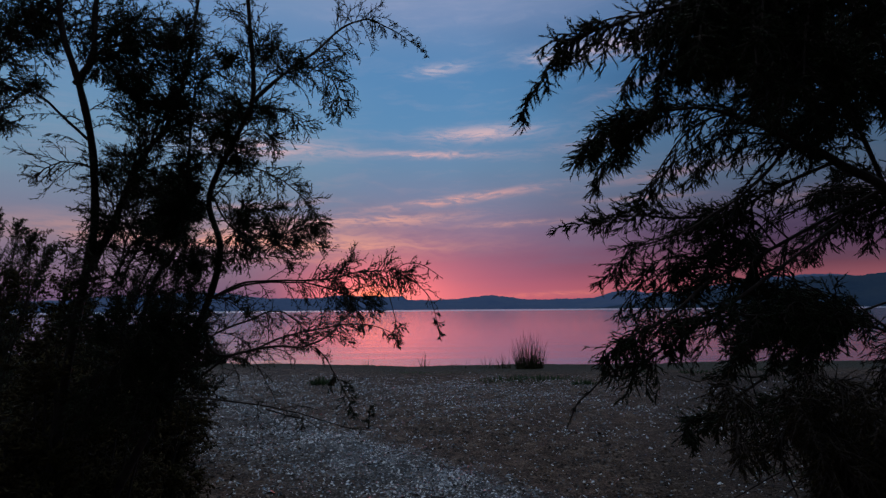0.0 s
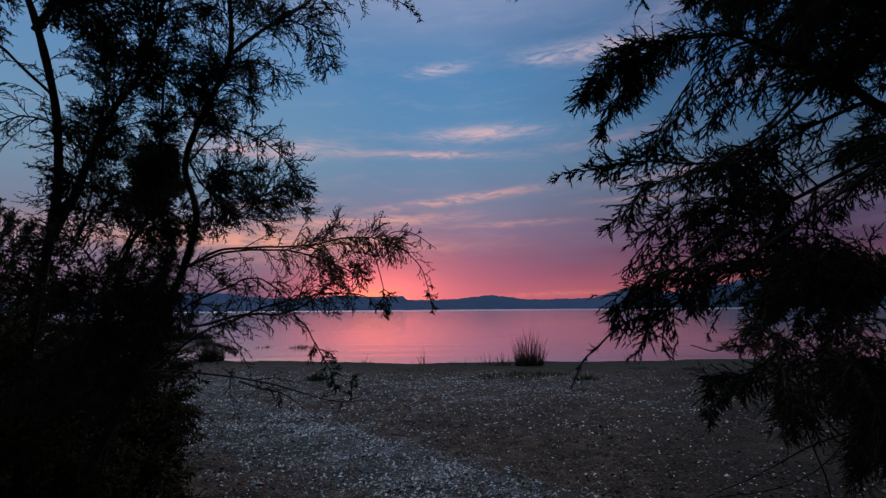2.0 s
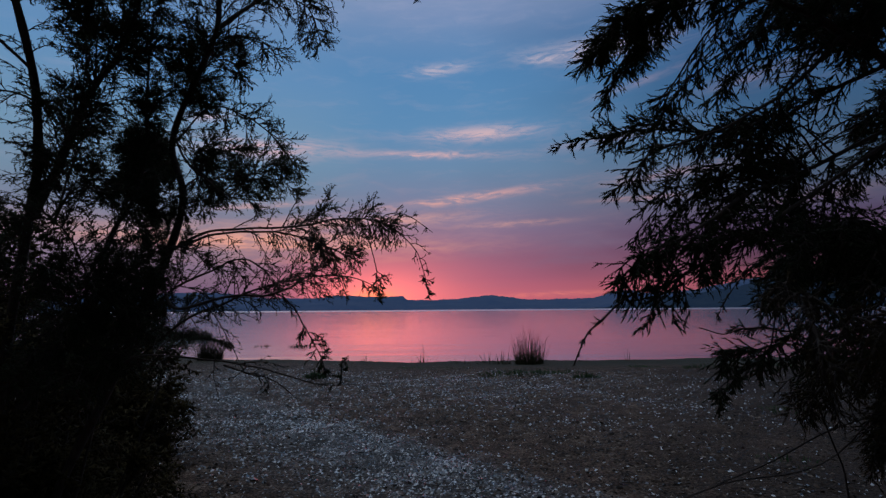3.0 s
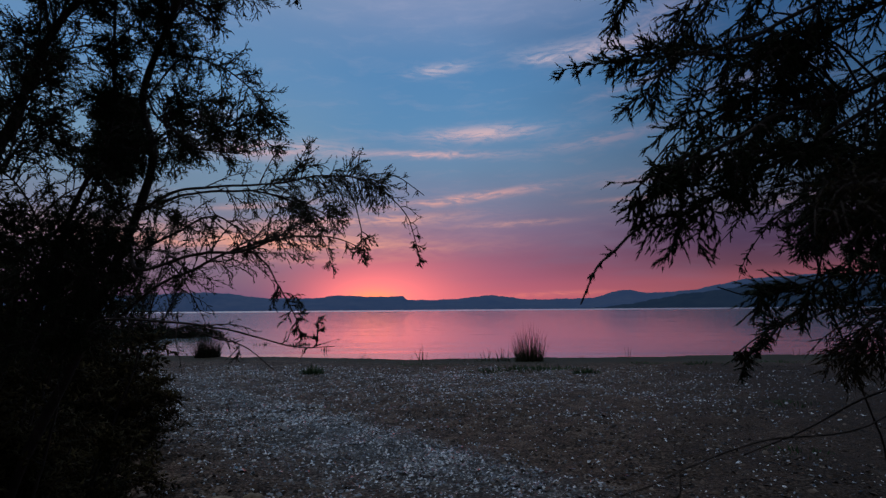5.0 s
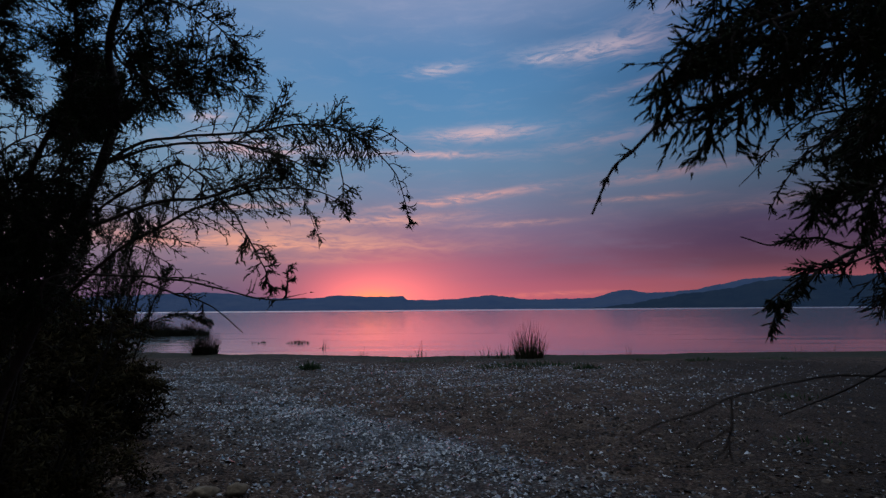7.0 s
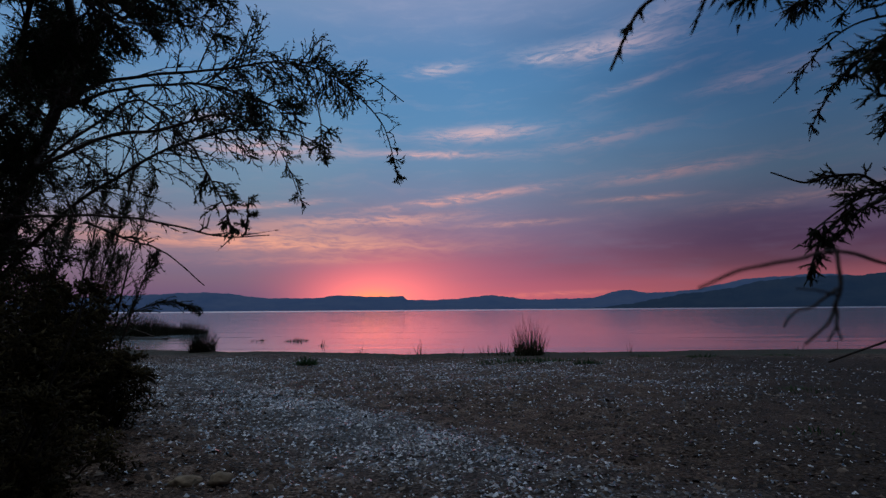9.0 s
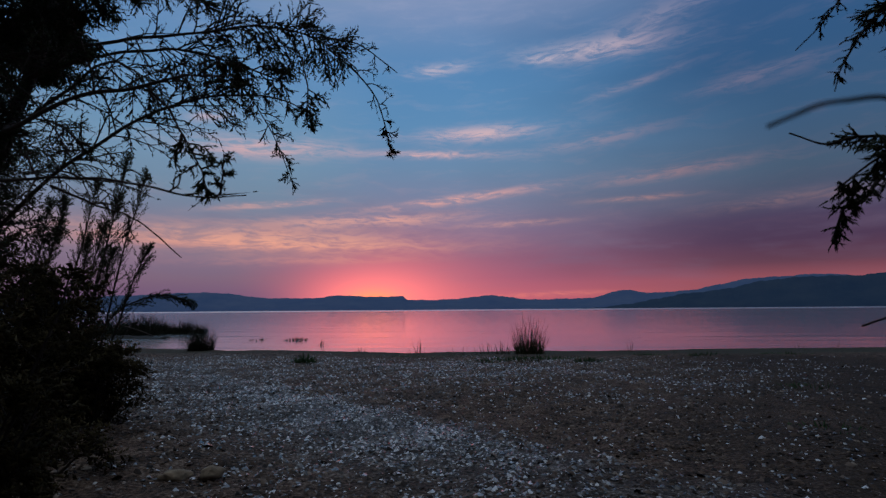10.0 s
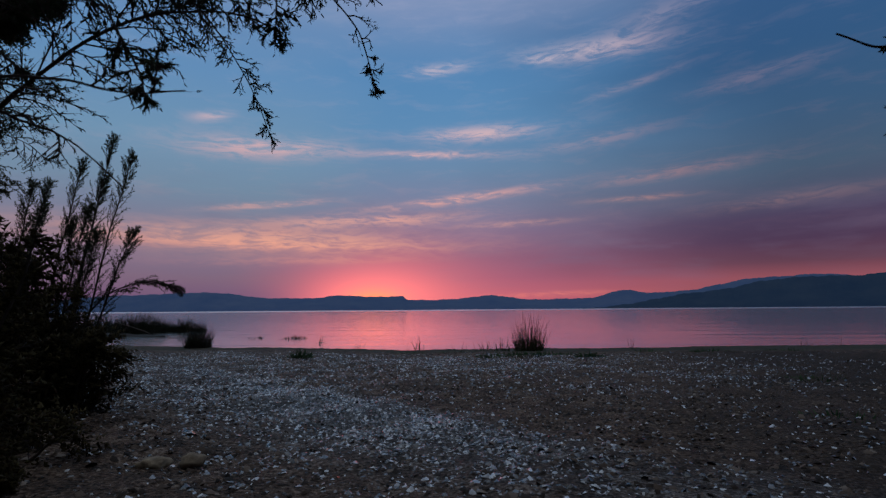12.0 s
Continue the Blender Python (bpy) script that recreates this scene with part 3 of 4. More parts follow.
left_tree = thing("tamarisk_tree", (-0.88, 1.22, 0.0), "slender dark tamarisk tree with two leaning trunks and feathery foliage", "tree")
LEFT = [
    ("trunk", [(-0.905, 1.210, -0.030), (-0.830, 1.140, 0.581), (-0.760, 1.080, 0.836), (-0.729, 1.050, 0.951), (-0.720, 1.030, 1.054), (-0.700, 0.960, 1.160), (-0.715, 0.940, 1.226), (-0.737, 0.930, 1.319), (-0.757, 0.930, 1.461), (-0.778, 0.950, 1.690), (-0.80, 0.98, 2.05)],
     0.0105, 0.004, [fine(26, (0.62, 1.0), length=0.16), fine(10, (0.35, 0.5), length=0.12)]),
    ("trunk", [(-0.865, 1.250, -0.030), (-0.780, 1.230, 0.284), (-0.660, 1.200, 0.519), (-0.576, 1.160, 0.674), (-0.515, 1.130, 0.799), (-0.508, 1.150, 0.902), (-0.552, 1.180, 1.007), (-0.519, 1.150, 1.074), (-0.457, 1.100, 1.150), (-0.412, 1.060, 1.211), (-0.416, 1.060, 1.314), (-0.429, 1.060, 1.447), (-0.456, 1.080, 1.684), (-0.47, 1.10, 2.10)],
     0.0105, 0.0035, [fine(46, (0.68, 1.0), length=0.15), fine(16, (0.45, 0.68), length=0.12)]),
    ("limb", [(-0.752, 1.080, 0.848), (-0.695, 1.060, 0.946), (-0.653, 1.050, 1.045), (-0.619, 1.040, 1.103), (-0.571, 1.030, 1.157), (-0.547, 1.040, 1.280), (-0.535, 1.050, 1.441)],
     0.009, 0.003, [fine(46, (0.5, 1.0), length=0.13)]),
    ("limb", [(-0.713, 0.950, 1.202), (-0.692, 0.960, 1.277), (-0.711, 0.980, 1.398), (-0.716, 1.000, 1.565)], 0.008, 0.003, [fine(40, (0.15, 1.0), length=0.13)]),
    ("limb", [(-0.715, 1.000, 1.105), (-0.759, 0.980, 1.151), (-0.794, 0.950, 1.185), (-0.834, 0.920, 1.183), (-0.898, 0.900, 1.159)], 0.0032, 0.0015, [fine(26, (0.4, 1.0))]),
    ("limb", [(-0.720, 1.030, 1.054), (-0.744, 1.000, 1.061), (-0.773, 0.980, 1.050), (-0.794, 0.970, 1.021)], 0.0022, 0.001, [fine(12, (0.2, 1.0), leaf_n=3, length=0.09)]),
    ("limb", [(-0.508, 1.120, 0.789), (-0.430, 1.100, 0.821), (-0.343, 1.080, 0.823), (-0.254, 1.070, 0.825), (-0.172, 1.080, 0.841), (-0.103, 1.120, 0.842), (-0.057, 1.160, 0.821)],
     0.0030, 0.0008, [fine(50, (0.5, 0.92), length=0.10, droop=0.9), fine(8, (0.15, 0.5), leaf_n=3)]),
    ("limb", [(-0.508, 1.120, 0.789), (-0.421, 1.120, 0.819), (-0.304, 1.100, 0.820), (-0.212, 1.090, 0.795), (-0.143, 1.080, 0.764)], 0.0029, 0.001, [fine(34, (0.45, 1.0), length=0.09, droop=1.0)]),
    ("limb", [(-0.103, 1.120, 0.842), (-0.092, 1.150, 0.861), (-0.063, 1.170, 0.867), (-0.033, 1.190, 0.856), (0.001, 1.200, 0.832)], 0.0013, 0.0008, [fine(5, (0.3, 1.0), length=0.03, side_n=3, side_len=0.012, leaf_n=3)]),
    ("limb", [(-0.096, 1.140, 0.842), (-0.058, 1.170, 0.818), (-0.033, 1.190, 0.790), (-0.019, 1.190, 0.752), (-0.006, 1.190, 0.693)], 0.0014, 0.0008, [fine(9, (0.75, 1.0), length=0.03, side_n=4, side_len=0.014), fine(6, (0.0, 0.6), length=0.05, side_n=3, leaf_n=3, droop=1.2)]),
    ("limb", [(-0.131, 1.090, 0.824), (-0.111, 1.070, 0.785), (-0.098, 1.050, 0.738), (-0.097, 1.050, 0.692)], 0.0013, 0.0007, [fine(12, (0.65, 1.0), length=0.035, side_n=4, side_len=0.015)]),
    ("limb", [(-0.418, 1.060, 1.205), (-0.366, 1.120, 1.302), (-0.310, 1.200, 1.402), (-0.271, 1.280, 1.504), (-0.206, 1.340, 1.567), (-0.131, 1.390, 1.562), (-0.043, 1.430, 1.514)],
     0.005, 0.001, [fine(40, (0.15, 0.7), length=0.13, droop=0.7), fine(26, (0.62, 1.0), length=0.05, side_n=5, side_len=0.02)]),
    ("limb", [(-0.366, 1.120, 1.302), (-0.305, 1.110, 1.313), (-0.246, 1.110, 1.279), (-0.222, 1.110, 1.205)], 0.0022, 0.001, [fine(40, (0.1, 1.0), length=0.10, droop=1.0)]),
    ("limb", [(-0.548, 1.180, 1.020), (-0.453, 1.130, 1.081), (-0.375, 1.110, 1.059), (-0.311, 1.110, 1.010), (-0.259, 1.110, 0.940)], 0.0022, 0.001, [fine(44, (0.15, 1.0), length=0.08, droop=0.8)]),
    ("limb", [(-0.544, 1.180, 1.034), (-0.480, 1.100, 0.965), (-0.416, 1.050, 0.913), (-0.360, 1.030, 0.875), (-0.288, 1.020, 0.862)], 0.0028, 0.0009, [fine(18, (0.3, 1.0), length=0.08)]),
    ("limb", [(-0.538, 1.145, 0.744), (-0.444, 1.020, 0.677), (-0.335, 0.970, 0.692), (-0.260, 0.950, 0.695), (-0.216, 0.960, 0.712), (-0.204, 1.000, 0.733), (-0.191, 1.050, 0.757)], 0.0032, 0.001, [fine(16, (0.2, 1.0), leaf_n=3, droop=0.9)]),
    ("limb", [(-0.235, 0.950, 0.693), (-0.212, 0.950, 0.669), (-0.199, 0.950, 0.644), (-0.175, 0.940, 0.610), (-0.157, 0.920, 0.578)], 0.0015, 0.0007, [fine(14, (0.45, 1.0), length=0.035, side_n=4, side_len=0.015)]),
    ("limb", [(-0.640, 1.190, 0.554), (-0.486, 1.000, 0.596), (-0.328, 0.930, 0.594), (-0.251, 0.900, 0.586), (-0.185, 0.880, 0.571), (-0.143, 0.880, 0.563), (-0.103, 0.880, 0.564)], 0.0022, 0.0005, [fine(7, (0.1, 0.5), leaf_n=2, side_n=5, length=0.07), fine(4, (0.7, 0.95), length=0.02, side_n=2, leaf_n=2)]),
    ("limb", [(-0.254, 1.075, 0.824), (-0.258, 1.150, 0.830), (-0.263, 1.280, 0.834), (-0.242, 1.360, 0.783), (-0.213, 1.385, 0.700)], 0.0016, 0.0007, [fine(26, (0.35, 1.0), length=0.05, side_n=5, side_len=0.02)]),
    ("limb", [(-0.126, 0.880, 0.564), (-0.125, 0.880, 0.576), (-0.124, 0.880, 0.602)], 0.001, 0.0006, [fine(11, (0.2, 1.0), length=0.016, side_n=3, side_len=0.007, leaf_n=3, leaf_len=0.0045, leaf_wid=0.0015)]),
    ("limb", [(-0.316, 0.930, 0.587), (-0.282, 0.950, 0.571), (-0.251, 0.970, 0.558), (-0.219, 1.000, 0.522)], 0.0015, 0.0006, [fine(2, (0.1, 0.9), leaf_n=2, length=0.05)]),
    ("limb", [(-0.631, 1.180, 0.604), (-0.500, 1.100, 0.702), (-0.399, 1.050, 0.742), (-0.331, 1.020, 0.759), (-0.287, 1.000, 0.741), (-0.259, 1.000, 0.706)], 0.0029, 0.0008, [fine(17, (0.2, 1.0), leaf_n=3, droop=0.7)]),
    ("limb", [(-0.660, 1.200, 0.524), (-0.498, 1.150, 0.647), (-0.394, 1.100, 0.682), (-0.316, 1.070, 0.711), (-0.244, 1.050, 0.725), (-0.190, 1.050, 0.731), (-0.136, 1.050, 0.727), (-0.090, 1.050, 0.706)], 0.0032, 0.0007, [fine(34, (0.1, 0.7), leaf_n=3, droop=0.6), fine(4, (0.7, 1.0), length=0.04, leaf_n=2)]),
    ("limb", [(-0.700, 1.190, 0.484), (-0.644, 1.150, 0.589), (-0.584, 1.100, 0.674), (-0.556, 1.080, 0.738), (-0.484, 1.050, 0.797)], 0.0029, 0.001, [fine(34, (0.2, 1.0), length=0.12, leaf_n=6)]),
    ("limb", [(-0.800, 1.130, 0.604), (-0.663, 1.100, 0.664), (-0.622, 1.050, 0.726), (-0.613, 1.000, 0.789), (-0.622, 0.950, 0.828)], 0.0029, 0.001, [fine(34, (0.2, 1.0), length=0.12, leaf_n=6)]),
    ("limb", [(-0.800, 1.150, 0.484), (-0.731, 1.200, 0.634), (-0.684, 1.200, 0.822), (-0.624, 1.180, 0.907), (-0.588, 1.150, 1.008), (-0.563, 1.100, 1.138), (-0.547, 1.080, 1.261)], 0.007, 0.002, [fine(46, (0.55, 1.0), length=0.11), fine(46, (0.62, 0.8), length=0.07)]),
]


def grow(tree, rows, mat):
    base = Vector(tree.location)
    for name, pts, r0, r1, leaf in rows:
        p = [tuple(np.array(q) - np.array(base)) for q in pts]
        bough(tree, name, p, r0, r1, leaf, mat)


grow(left_tree, LEFT, LEAF)

# ---- drooping tree close by, on the other side of the gap ----
BIG = dict(length=0.075, droop=1.7, side_n=8, side_len=0.028, leaf_n=5, leaf_len=0.0085, leaf_wid=0.0019, acute=0.86, forward=0.8, spread=0.65)


def big(n, zone=(0.1, 1.0), **kw):
    return dict(BIG, n=n, zone=zone, **kw)


right_tree = thing("tamarisk_tree", (1.24, 1.1, 0.0), "dense dark tamarisk tree with drooping scaly sprays", "tree")
RIGHT = [
    ("trunk", [(1.237, 1.100, -0.030), (1.076, 1.000, 0.588), (0.905, 0.900, 0.881), (0.712, 0.800, 0.947), (0.605, 0.760, 0.982), (0.514, 0.720, 1.000), (0.442, 0.700, 1.023), (0.371, 0.700, 1.044), (0.306, 0.720, 1.044)],
     0.014, 0.0010, [big(42, (0.4, 1.0), length=0.085)]),
    ("limb", [(0.836, 0.870, 0.918), (0.550, 0.600, 1.098), (0.380, 0.500, 1.086), (0.278, 0.450, 1.056), (0.199, 0.420, 1.021), (0.145, 0.410, 1.002), (0.103, 0.400, 0.977), (0.081, 0.400, 0.943), (0.062, 0.400, 0.915)],
     0.0032, 0.0004, [big(44, (0.25, 0.75), length=0.060, side_len=0.020, leaf_len=0.006, leaf_wid=0.0014), big(26, (0.62, 0.98), length=0.036, side_n=5, side_len=0.013, leaf_n=4, leaf_len=0.0050, leaf_wid=0.0012)]),
    ("limb", [(0.605, 0.760, 0.982), (0.522, 0.770, 0.946), (0.455, 0.780, 0.908), (0.367, 0.780, 0.900), (0.279, 0.780, 0.901), (0.226, 0.780, 0.892), (0.165, 0.784, 0.883)],
     0.0032, 0.0005, [big(52, (0.1, 0.75), length=0.055, droop=0.7), big(12, (0.7, 0.98), length=0.03, side_n=3, side_len=0.014, droop=0.6)]),
    ("limb", [(0.514, 0.720, 1.000), (0.435, 0.700, 0.928), (0.342, 0.680, 0.870), (0.275, 0.670, 0.846), (0.244, 0.670, 0.831), (0.219, 0.670, 0.801)],
     0.0030, 0.0005, [big(34, (0.1, 1.0), length=0.060, side_n=7, side_len=0.024, leaf_len=0.007, leaf_wid=0.0015)]),
    ("limb", [(0.700, 0.800, 0.943), (0.484, 0.760, 0.842), (0.378, 0.700, 0.801), (0.292, 0.650, 0.755), (0.238, 0.630, 0.729), (0.215, 0.640, 0.709), (0.202, 0.650, 0.686)],
     0.0032, 0.0008, [big(25, (0.15, 1.0), length=0.060, side_n=7, side_len=0.024, leaf_len=0.007, leaf_wid=0.0015)]),
    ("limb", [(0.600, 0.760, 0.883), (0.407, 0.700, 0.774), (0.316, 0.670, 0.727), (0.250, 0.650, 0.693), (0.211, 0.645, 0.683), (0.183, 0.645, 0.660), (0.164, 0.645, 0.642), (0.150, 0.645, 0.613)],
     0.0026, 0.0007, [big(26, (0.15, 0.46), length=0.05), big(9, (0.52, 0.97), length=0.014, side_n=3, side_len=0.006, leaf_n=3, leaf_len=0.004, leaf_wid=0.0011)]),
    ("limb", [(0.712, 0.800, 0.947), (0.624, 0.750, 1.072), (0.525, 0.700, 1.137), (0.429, 0.660, 1.166), (0.345, 0.630, 1.180)], 0.004, 0.0006, [big(54, (0.1, 1.0), length=0.09)]),
    ("limb", [(0.900, 0.980, 0.783), (0.790, 1.010, 0.735), (0.634, 1.000, 0.636), (0.527, 0.950, 0.638), (0.486, 0.945, 0.633), (0.461, 0.944, 0.628), (0.423, 0.940, 0.638)], 0.0026, 0.0008, [big(22, (0.2, 0.66), length=0.022, side_n=5, side_len=0.013, leaf_n=5, leaf_len=0.0045, leaf_wid=0.0015, acute=0.8, droop=0.8)]),
    ("limb", [(0.634, 1.000, 0.636), (0.518, 0.930, 0.599), (0.461, 0.900, 0.565), (0.430, 0.890, 0.547), (0.413, 0.885, 0.520)], 0.003, 0.0008, [big(26, (0.2, 0.97), length=0.020, side_n=5, side_len=0.012, leaf_n=5, leaf_len=0.0045, leaf_wid=0.0015, acute=0.8, droop=0.8)]),
    ("limb", [(0.760, 0.880, 0.703), (0.474, 0.720, 0.519), (0.274, 0.620, 0.509), (0.194, 0.560, 0.509), (0.162, 0.540, 0.505), (0.145, 0.535, 0.502), (0.132, 0.534, 0.497)], 0.0009, 0.0004, []),
    ("limb", [(1.000, 1.000, 0.423), (0.642, 0.900, 0.323), (0.581, 0.880, 0.449), (0.535, 0.860, 0.557), (0.497, 0.840, 0.637), (0.456, 0.800, 0.773), (0.443, 0.780, 0.868)], 0.0015, 0.0010, [big(16, (0.7, 1.0), length=0.06)]),
    ("limb", [(1.076, 1.000, 0.588), (0.760, 0.850, 0.706), (0.550, 0.750, 0.746), (0.386, 0.680, 0.748), (0.283, 0.650, 0.742), (0.204, 0.630, 0.716)], 0.003, 0.0006, [big(47, (0.25, 1.0), length=0.073)]),
    ("limb", [(1.090, 1.010, 0.543), (0.743, 0.800, 0.574), (0.525, 0.700, 0.627), (0.382, 0.650, 0.637), (0.296, 0.640, 0.618)], 0.0026, 0.0006, [big(30, (0.4, 1.0), length=0.06)]),
    ("limb", [(0.950, 0.930, 0.813), (0.850, 0.940, 0.735), (0.740, 0.900, 0.620), (0.570, 0.860, 0.617), (0.478, 0.840, 0.597), (0.424, 0.830, 0.584), (0.377, 0.830, 0.553)], 0.0024, 0.0008, [big(16, (0.3, 1.0), length=0.04, side_len=0.02, leaf_n=4)]),
]
RIGHT += [
    ("limb", [(0.990, 0.950, 0.760), (1.010, 0.980, 1.150), (0.980, 1.000, 1.550), (1.020, 1.020, 1.950)], 0.012, 0.003, [big(30, (0.25, 1.0), length=0.18, leaf_len=0.014, leaf_wid=0.003)]),
    ("limb", [(1.005, 0.970, 1.100), (1.150, 1.050, 1.350), (1.250, 1.120, 1.650)], 0.007, 0.002, [big(20, (0.2, 1.0), length=0.18, leaf_len=0.014, leaf_wid=0.003)]),
    ("limb", [(1.000, 0.985, 1.250), (0.850, 1.020, 1.450), (0.720, 1.050, 1.650)], 0.006, 0.002, [big(24, (0.2, 1.0), length=0.16, leaf_len=0.014, leaf_wid=0.003)]),
    ("limb", [(1.110, 1.030, 0.484), (0.974, 1.000, 0.563), (0.695, 0.900, 0.524), (0.555, 0.850, 0.505), (0.452, 0.820, 0.473), (0.363, 0.800, 0.449)], 0.0026, 0.0007, []),
    ("trunk", [(1.262, 1.118, -0.050), (1.170, 1.060, 0.250), (1.078, 1.003, 0.580), (0.992, 0.950, 0.760)], 0.042, 0.018, []),
    ("limb", [(0.560, 0.800, 0.745), (0.480, 0.850, 0.765), (0.430, 0.855, 0.740), (0.400, 0.855, 0.706), (0.375, 0.855, 0.682)], 0.0014, 0.0004, [big(7, (0.35, 0.8), length=0.02, side_n=3, side_len=0.010, leaf_n=3, leaf_len=0.0045, leaf_wid=0.0013)]),
    ("limb", [(0.560, 0.800, 0.745), (0.500, 0.850, 0.745), (0.450, 0.855, 0.715), (0.415, 0.854, 0.670), (0.404, 0.854, 0.644)], 0.0014, 0.0004, [big(9, (0.35, 0.9), length=0.018, side_n=3, side_len=0.008, leaf_n=3, leaf_len=0.0045, leaf_wid=0.0013)]),
    # a bare forked twig that hangs close to the path
    ("limb", [(0.181, 0.548, 0.509), (0.179, 0.545, 0.500), (0.177, 0.545, 0.492), (0.173, 0.545, 0.486), (0.167, 0.545, 0.481)], 0.0006, 0.0004, []),
    ("limb", [(0.177, 0.545, 0.493), (0.176, 0.544, 0.487), (0.173, 0.544, 0.482)], 0.0005, 0.0003, []),
    ("limb", [(0.177, 0.545, 0.490), (0.1775, 0.546, 0.486), (0.1785, 0.546, 0.482)], 0.0004, 0.0003, []),
    ("limb", [(0.178, 0.545, 0.497), (0.171, 0.546, 0.492), (0.165, 0.546, 0.490), (0.162, 0.546, 0.486)], 0.0005, 0.0003, []),
    ("limb", [(0.178, 0.545, 0.495), (0.171, 0.544, 0.4965), (0.165, 0.544, 0.497)], 0.0004, 0.0002, []),
]
grow(right_tree, RIGHT, LEAF)


def fill_out(tree, count, rows, box, leaf, mat, r0=0.0022):
    """Side limbs that arch out from the limbs in rows and hang into a part of the crown."""
    base = np.array(tree.location)
    roots = np.vstack([smooth_path(pts)[6:] for _, pts, *_ in rows])
    lo, hi = np.array(box[0]), np.array(box[1])
    pick = np.random.default_rng(int(lo @ (31337, 271828, 577215)) % 100003)
    for _ in range(count):
        end = pick.uniform(lo, hi)
        near = np.argsort(np.linalg.norm(roots - end - np.array([0.10, 0.06, 0.06]) * np.sign(base[0]), axis=1))
        root = roots[near[pick.integers(0, 4)]]
        gap = end - root
        rise = np.array([0, 0, 0.18 * np.linalg.norm(gap)])
        pts = [root, root + gap * 0.35 + rise, root + gap * 0.75 + rise * 0.9, end]
        bough(tree, "limb", [tuple(p - base) for p in pts], r0, 0.0008, leaf, mat, sides=5)


fill_out(right_tree, 18, RIGHT[:1] + RIGHT[6:7], ((0.36, 0.60, 0.99), (0.64, 0.78, 1.13)), [big(23, (0.1, 1.0), length=0.085, x_min=-0.92)], LEAF)
fill_out(right_tree, 4, RIGHT[:1] + RIGHT[6:7], ((0.22, 0.72, 0.88), (0.46, 0.86, 1.08)), [big(15, (0.1, 1.0), length=0.065, x_min=-1.05)], LEAF, 0.002)
fill_out(right_tree, 5, RIGHT[:1] + RIGHT[4:6], ((0.28, 0.64, 0.72), (0.54, 0.82, 0.92)), [big(7, (0.1, 1.0), length=0.060, side_n=7, leaf_len=0.007, leaf_wid=0.0014, x_min=-0.98)], LEAF, 0.002)
fill_out(right_tree, 6, RIGHT[:1] + RIGHT[11:12], ((0.54, 0.90, 0.68), (0.74, 1.04, 0.86)), [big(14, (0.1, 1.0), length=0.04, side_len=0.018, leaf_n=6, leaf_len=0.005, leaf_wid=0.0015, x_min=-0.72)], LEAF, 0.002)
fill_out(right_tree, 3, RIGHT[7:9], ((0.56, 0.88, 0.56), (0.72, 1.05, 0.70)), [big(9, (0.1, 1.0), length=0.03, side_len=0.016, leaf_len=0.007, x_min=-0.75)], LEAF, 0.002)
fill_out(right_tree, 8, RIGHT[:1] + RIGHT[6:7], ((0.48, 0.62, 1.02), (0.78, 0.82, 1.26)), [big(26, (0.1, 1.0), length=0.08, x_min=-0.92)], LEAF)
fill_out(right_tree, 8, RIGHT[:1] + RIGHT[11:12], ((0.46, 0.84, 0.68), (0.62, 0.96, 0.82)), [big(18, (0.1, 1.0), length=0.035, side_len=0.016, leaf_n=6, leaf_len=0.005, leaf_wid=0.0015, x_min=-0.84)], LEAF, 0.0016)
fill_out(right_tree, 6, RIGHT[:1] + RIGHT[6:7], ((0.20, 0.70, 0.90), (0.32, 0.82, 1.05)), [big(16, (0.2, 0.95), length=0.045)], LEAF, 0.0016)
fill_out(right_tree, 6, RIGHT[11:12], ((0.38, 0.66, 0.64), (0.58, 0.82, 0.76)), [big(16, (0.1, 1.0), length=0.065, x_min=-0.9)], LEAF, 0.002)
fill_out(right_tree, 5, RIGHT[4:6], ((0.30, 0.66, 0.76), (0.40, 0.76, 0.88)), [big(9, (0.2, 1.0), length=0.055)], LEAF, 0.0016)
fill_out(right_tree, 4, RIGHT[4:5], ((0.25, 0.66, 0.74), (0.34, 0.78, 0.83)), [big(9, (0.2, 1.0), length=0.06)], LEAF, 0.0016)
fill_out(right_tree, 15, RIGHT[11:13], ((0.42, 0.64, 0.46), (0.78, 0.82, 0.64)), [big(30, (0.1, 1.0), length=0.085, leaf_wid=0.0013, side_n=7, x_min=-0.92)], LEAF_OLIVE, 0.0012)
fill_out(right_tree, 9, RIGHT[11:13], ((0.66, 0.80, 0.36), (0.95, 1.0, 0.56)), [big(30, (0.1, 1.0), length=0.10, side_len=0.035, leaf_wid=0.0016, side_n=8)], LEAF_OLIVE, 0.0012)
fill_out(right_tree, 9, RIGHT[11:13], ((0.24, 0.38, 0.54), (0.42, 0.52, 0.65)), [big(24, (0.3, 1.0), length=0.05, side_len=0.018, leaf_len=0.006, leaf_wid=0.0009, side_n=7)], LEAF_OLIVE, 0.0008)


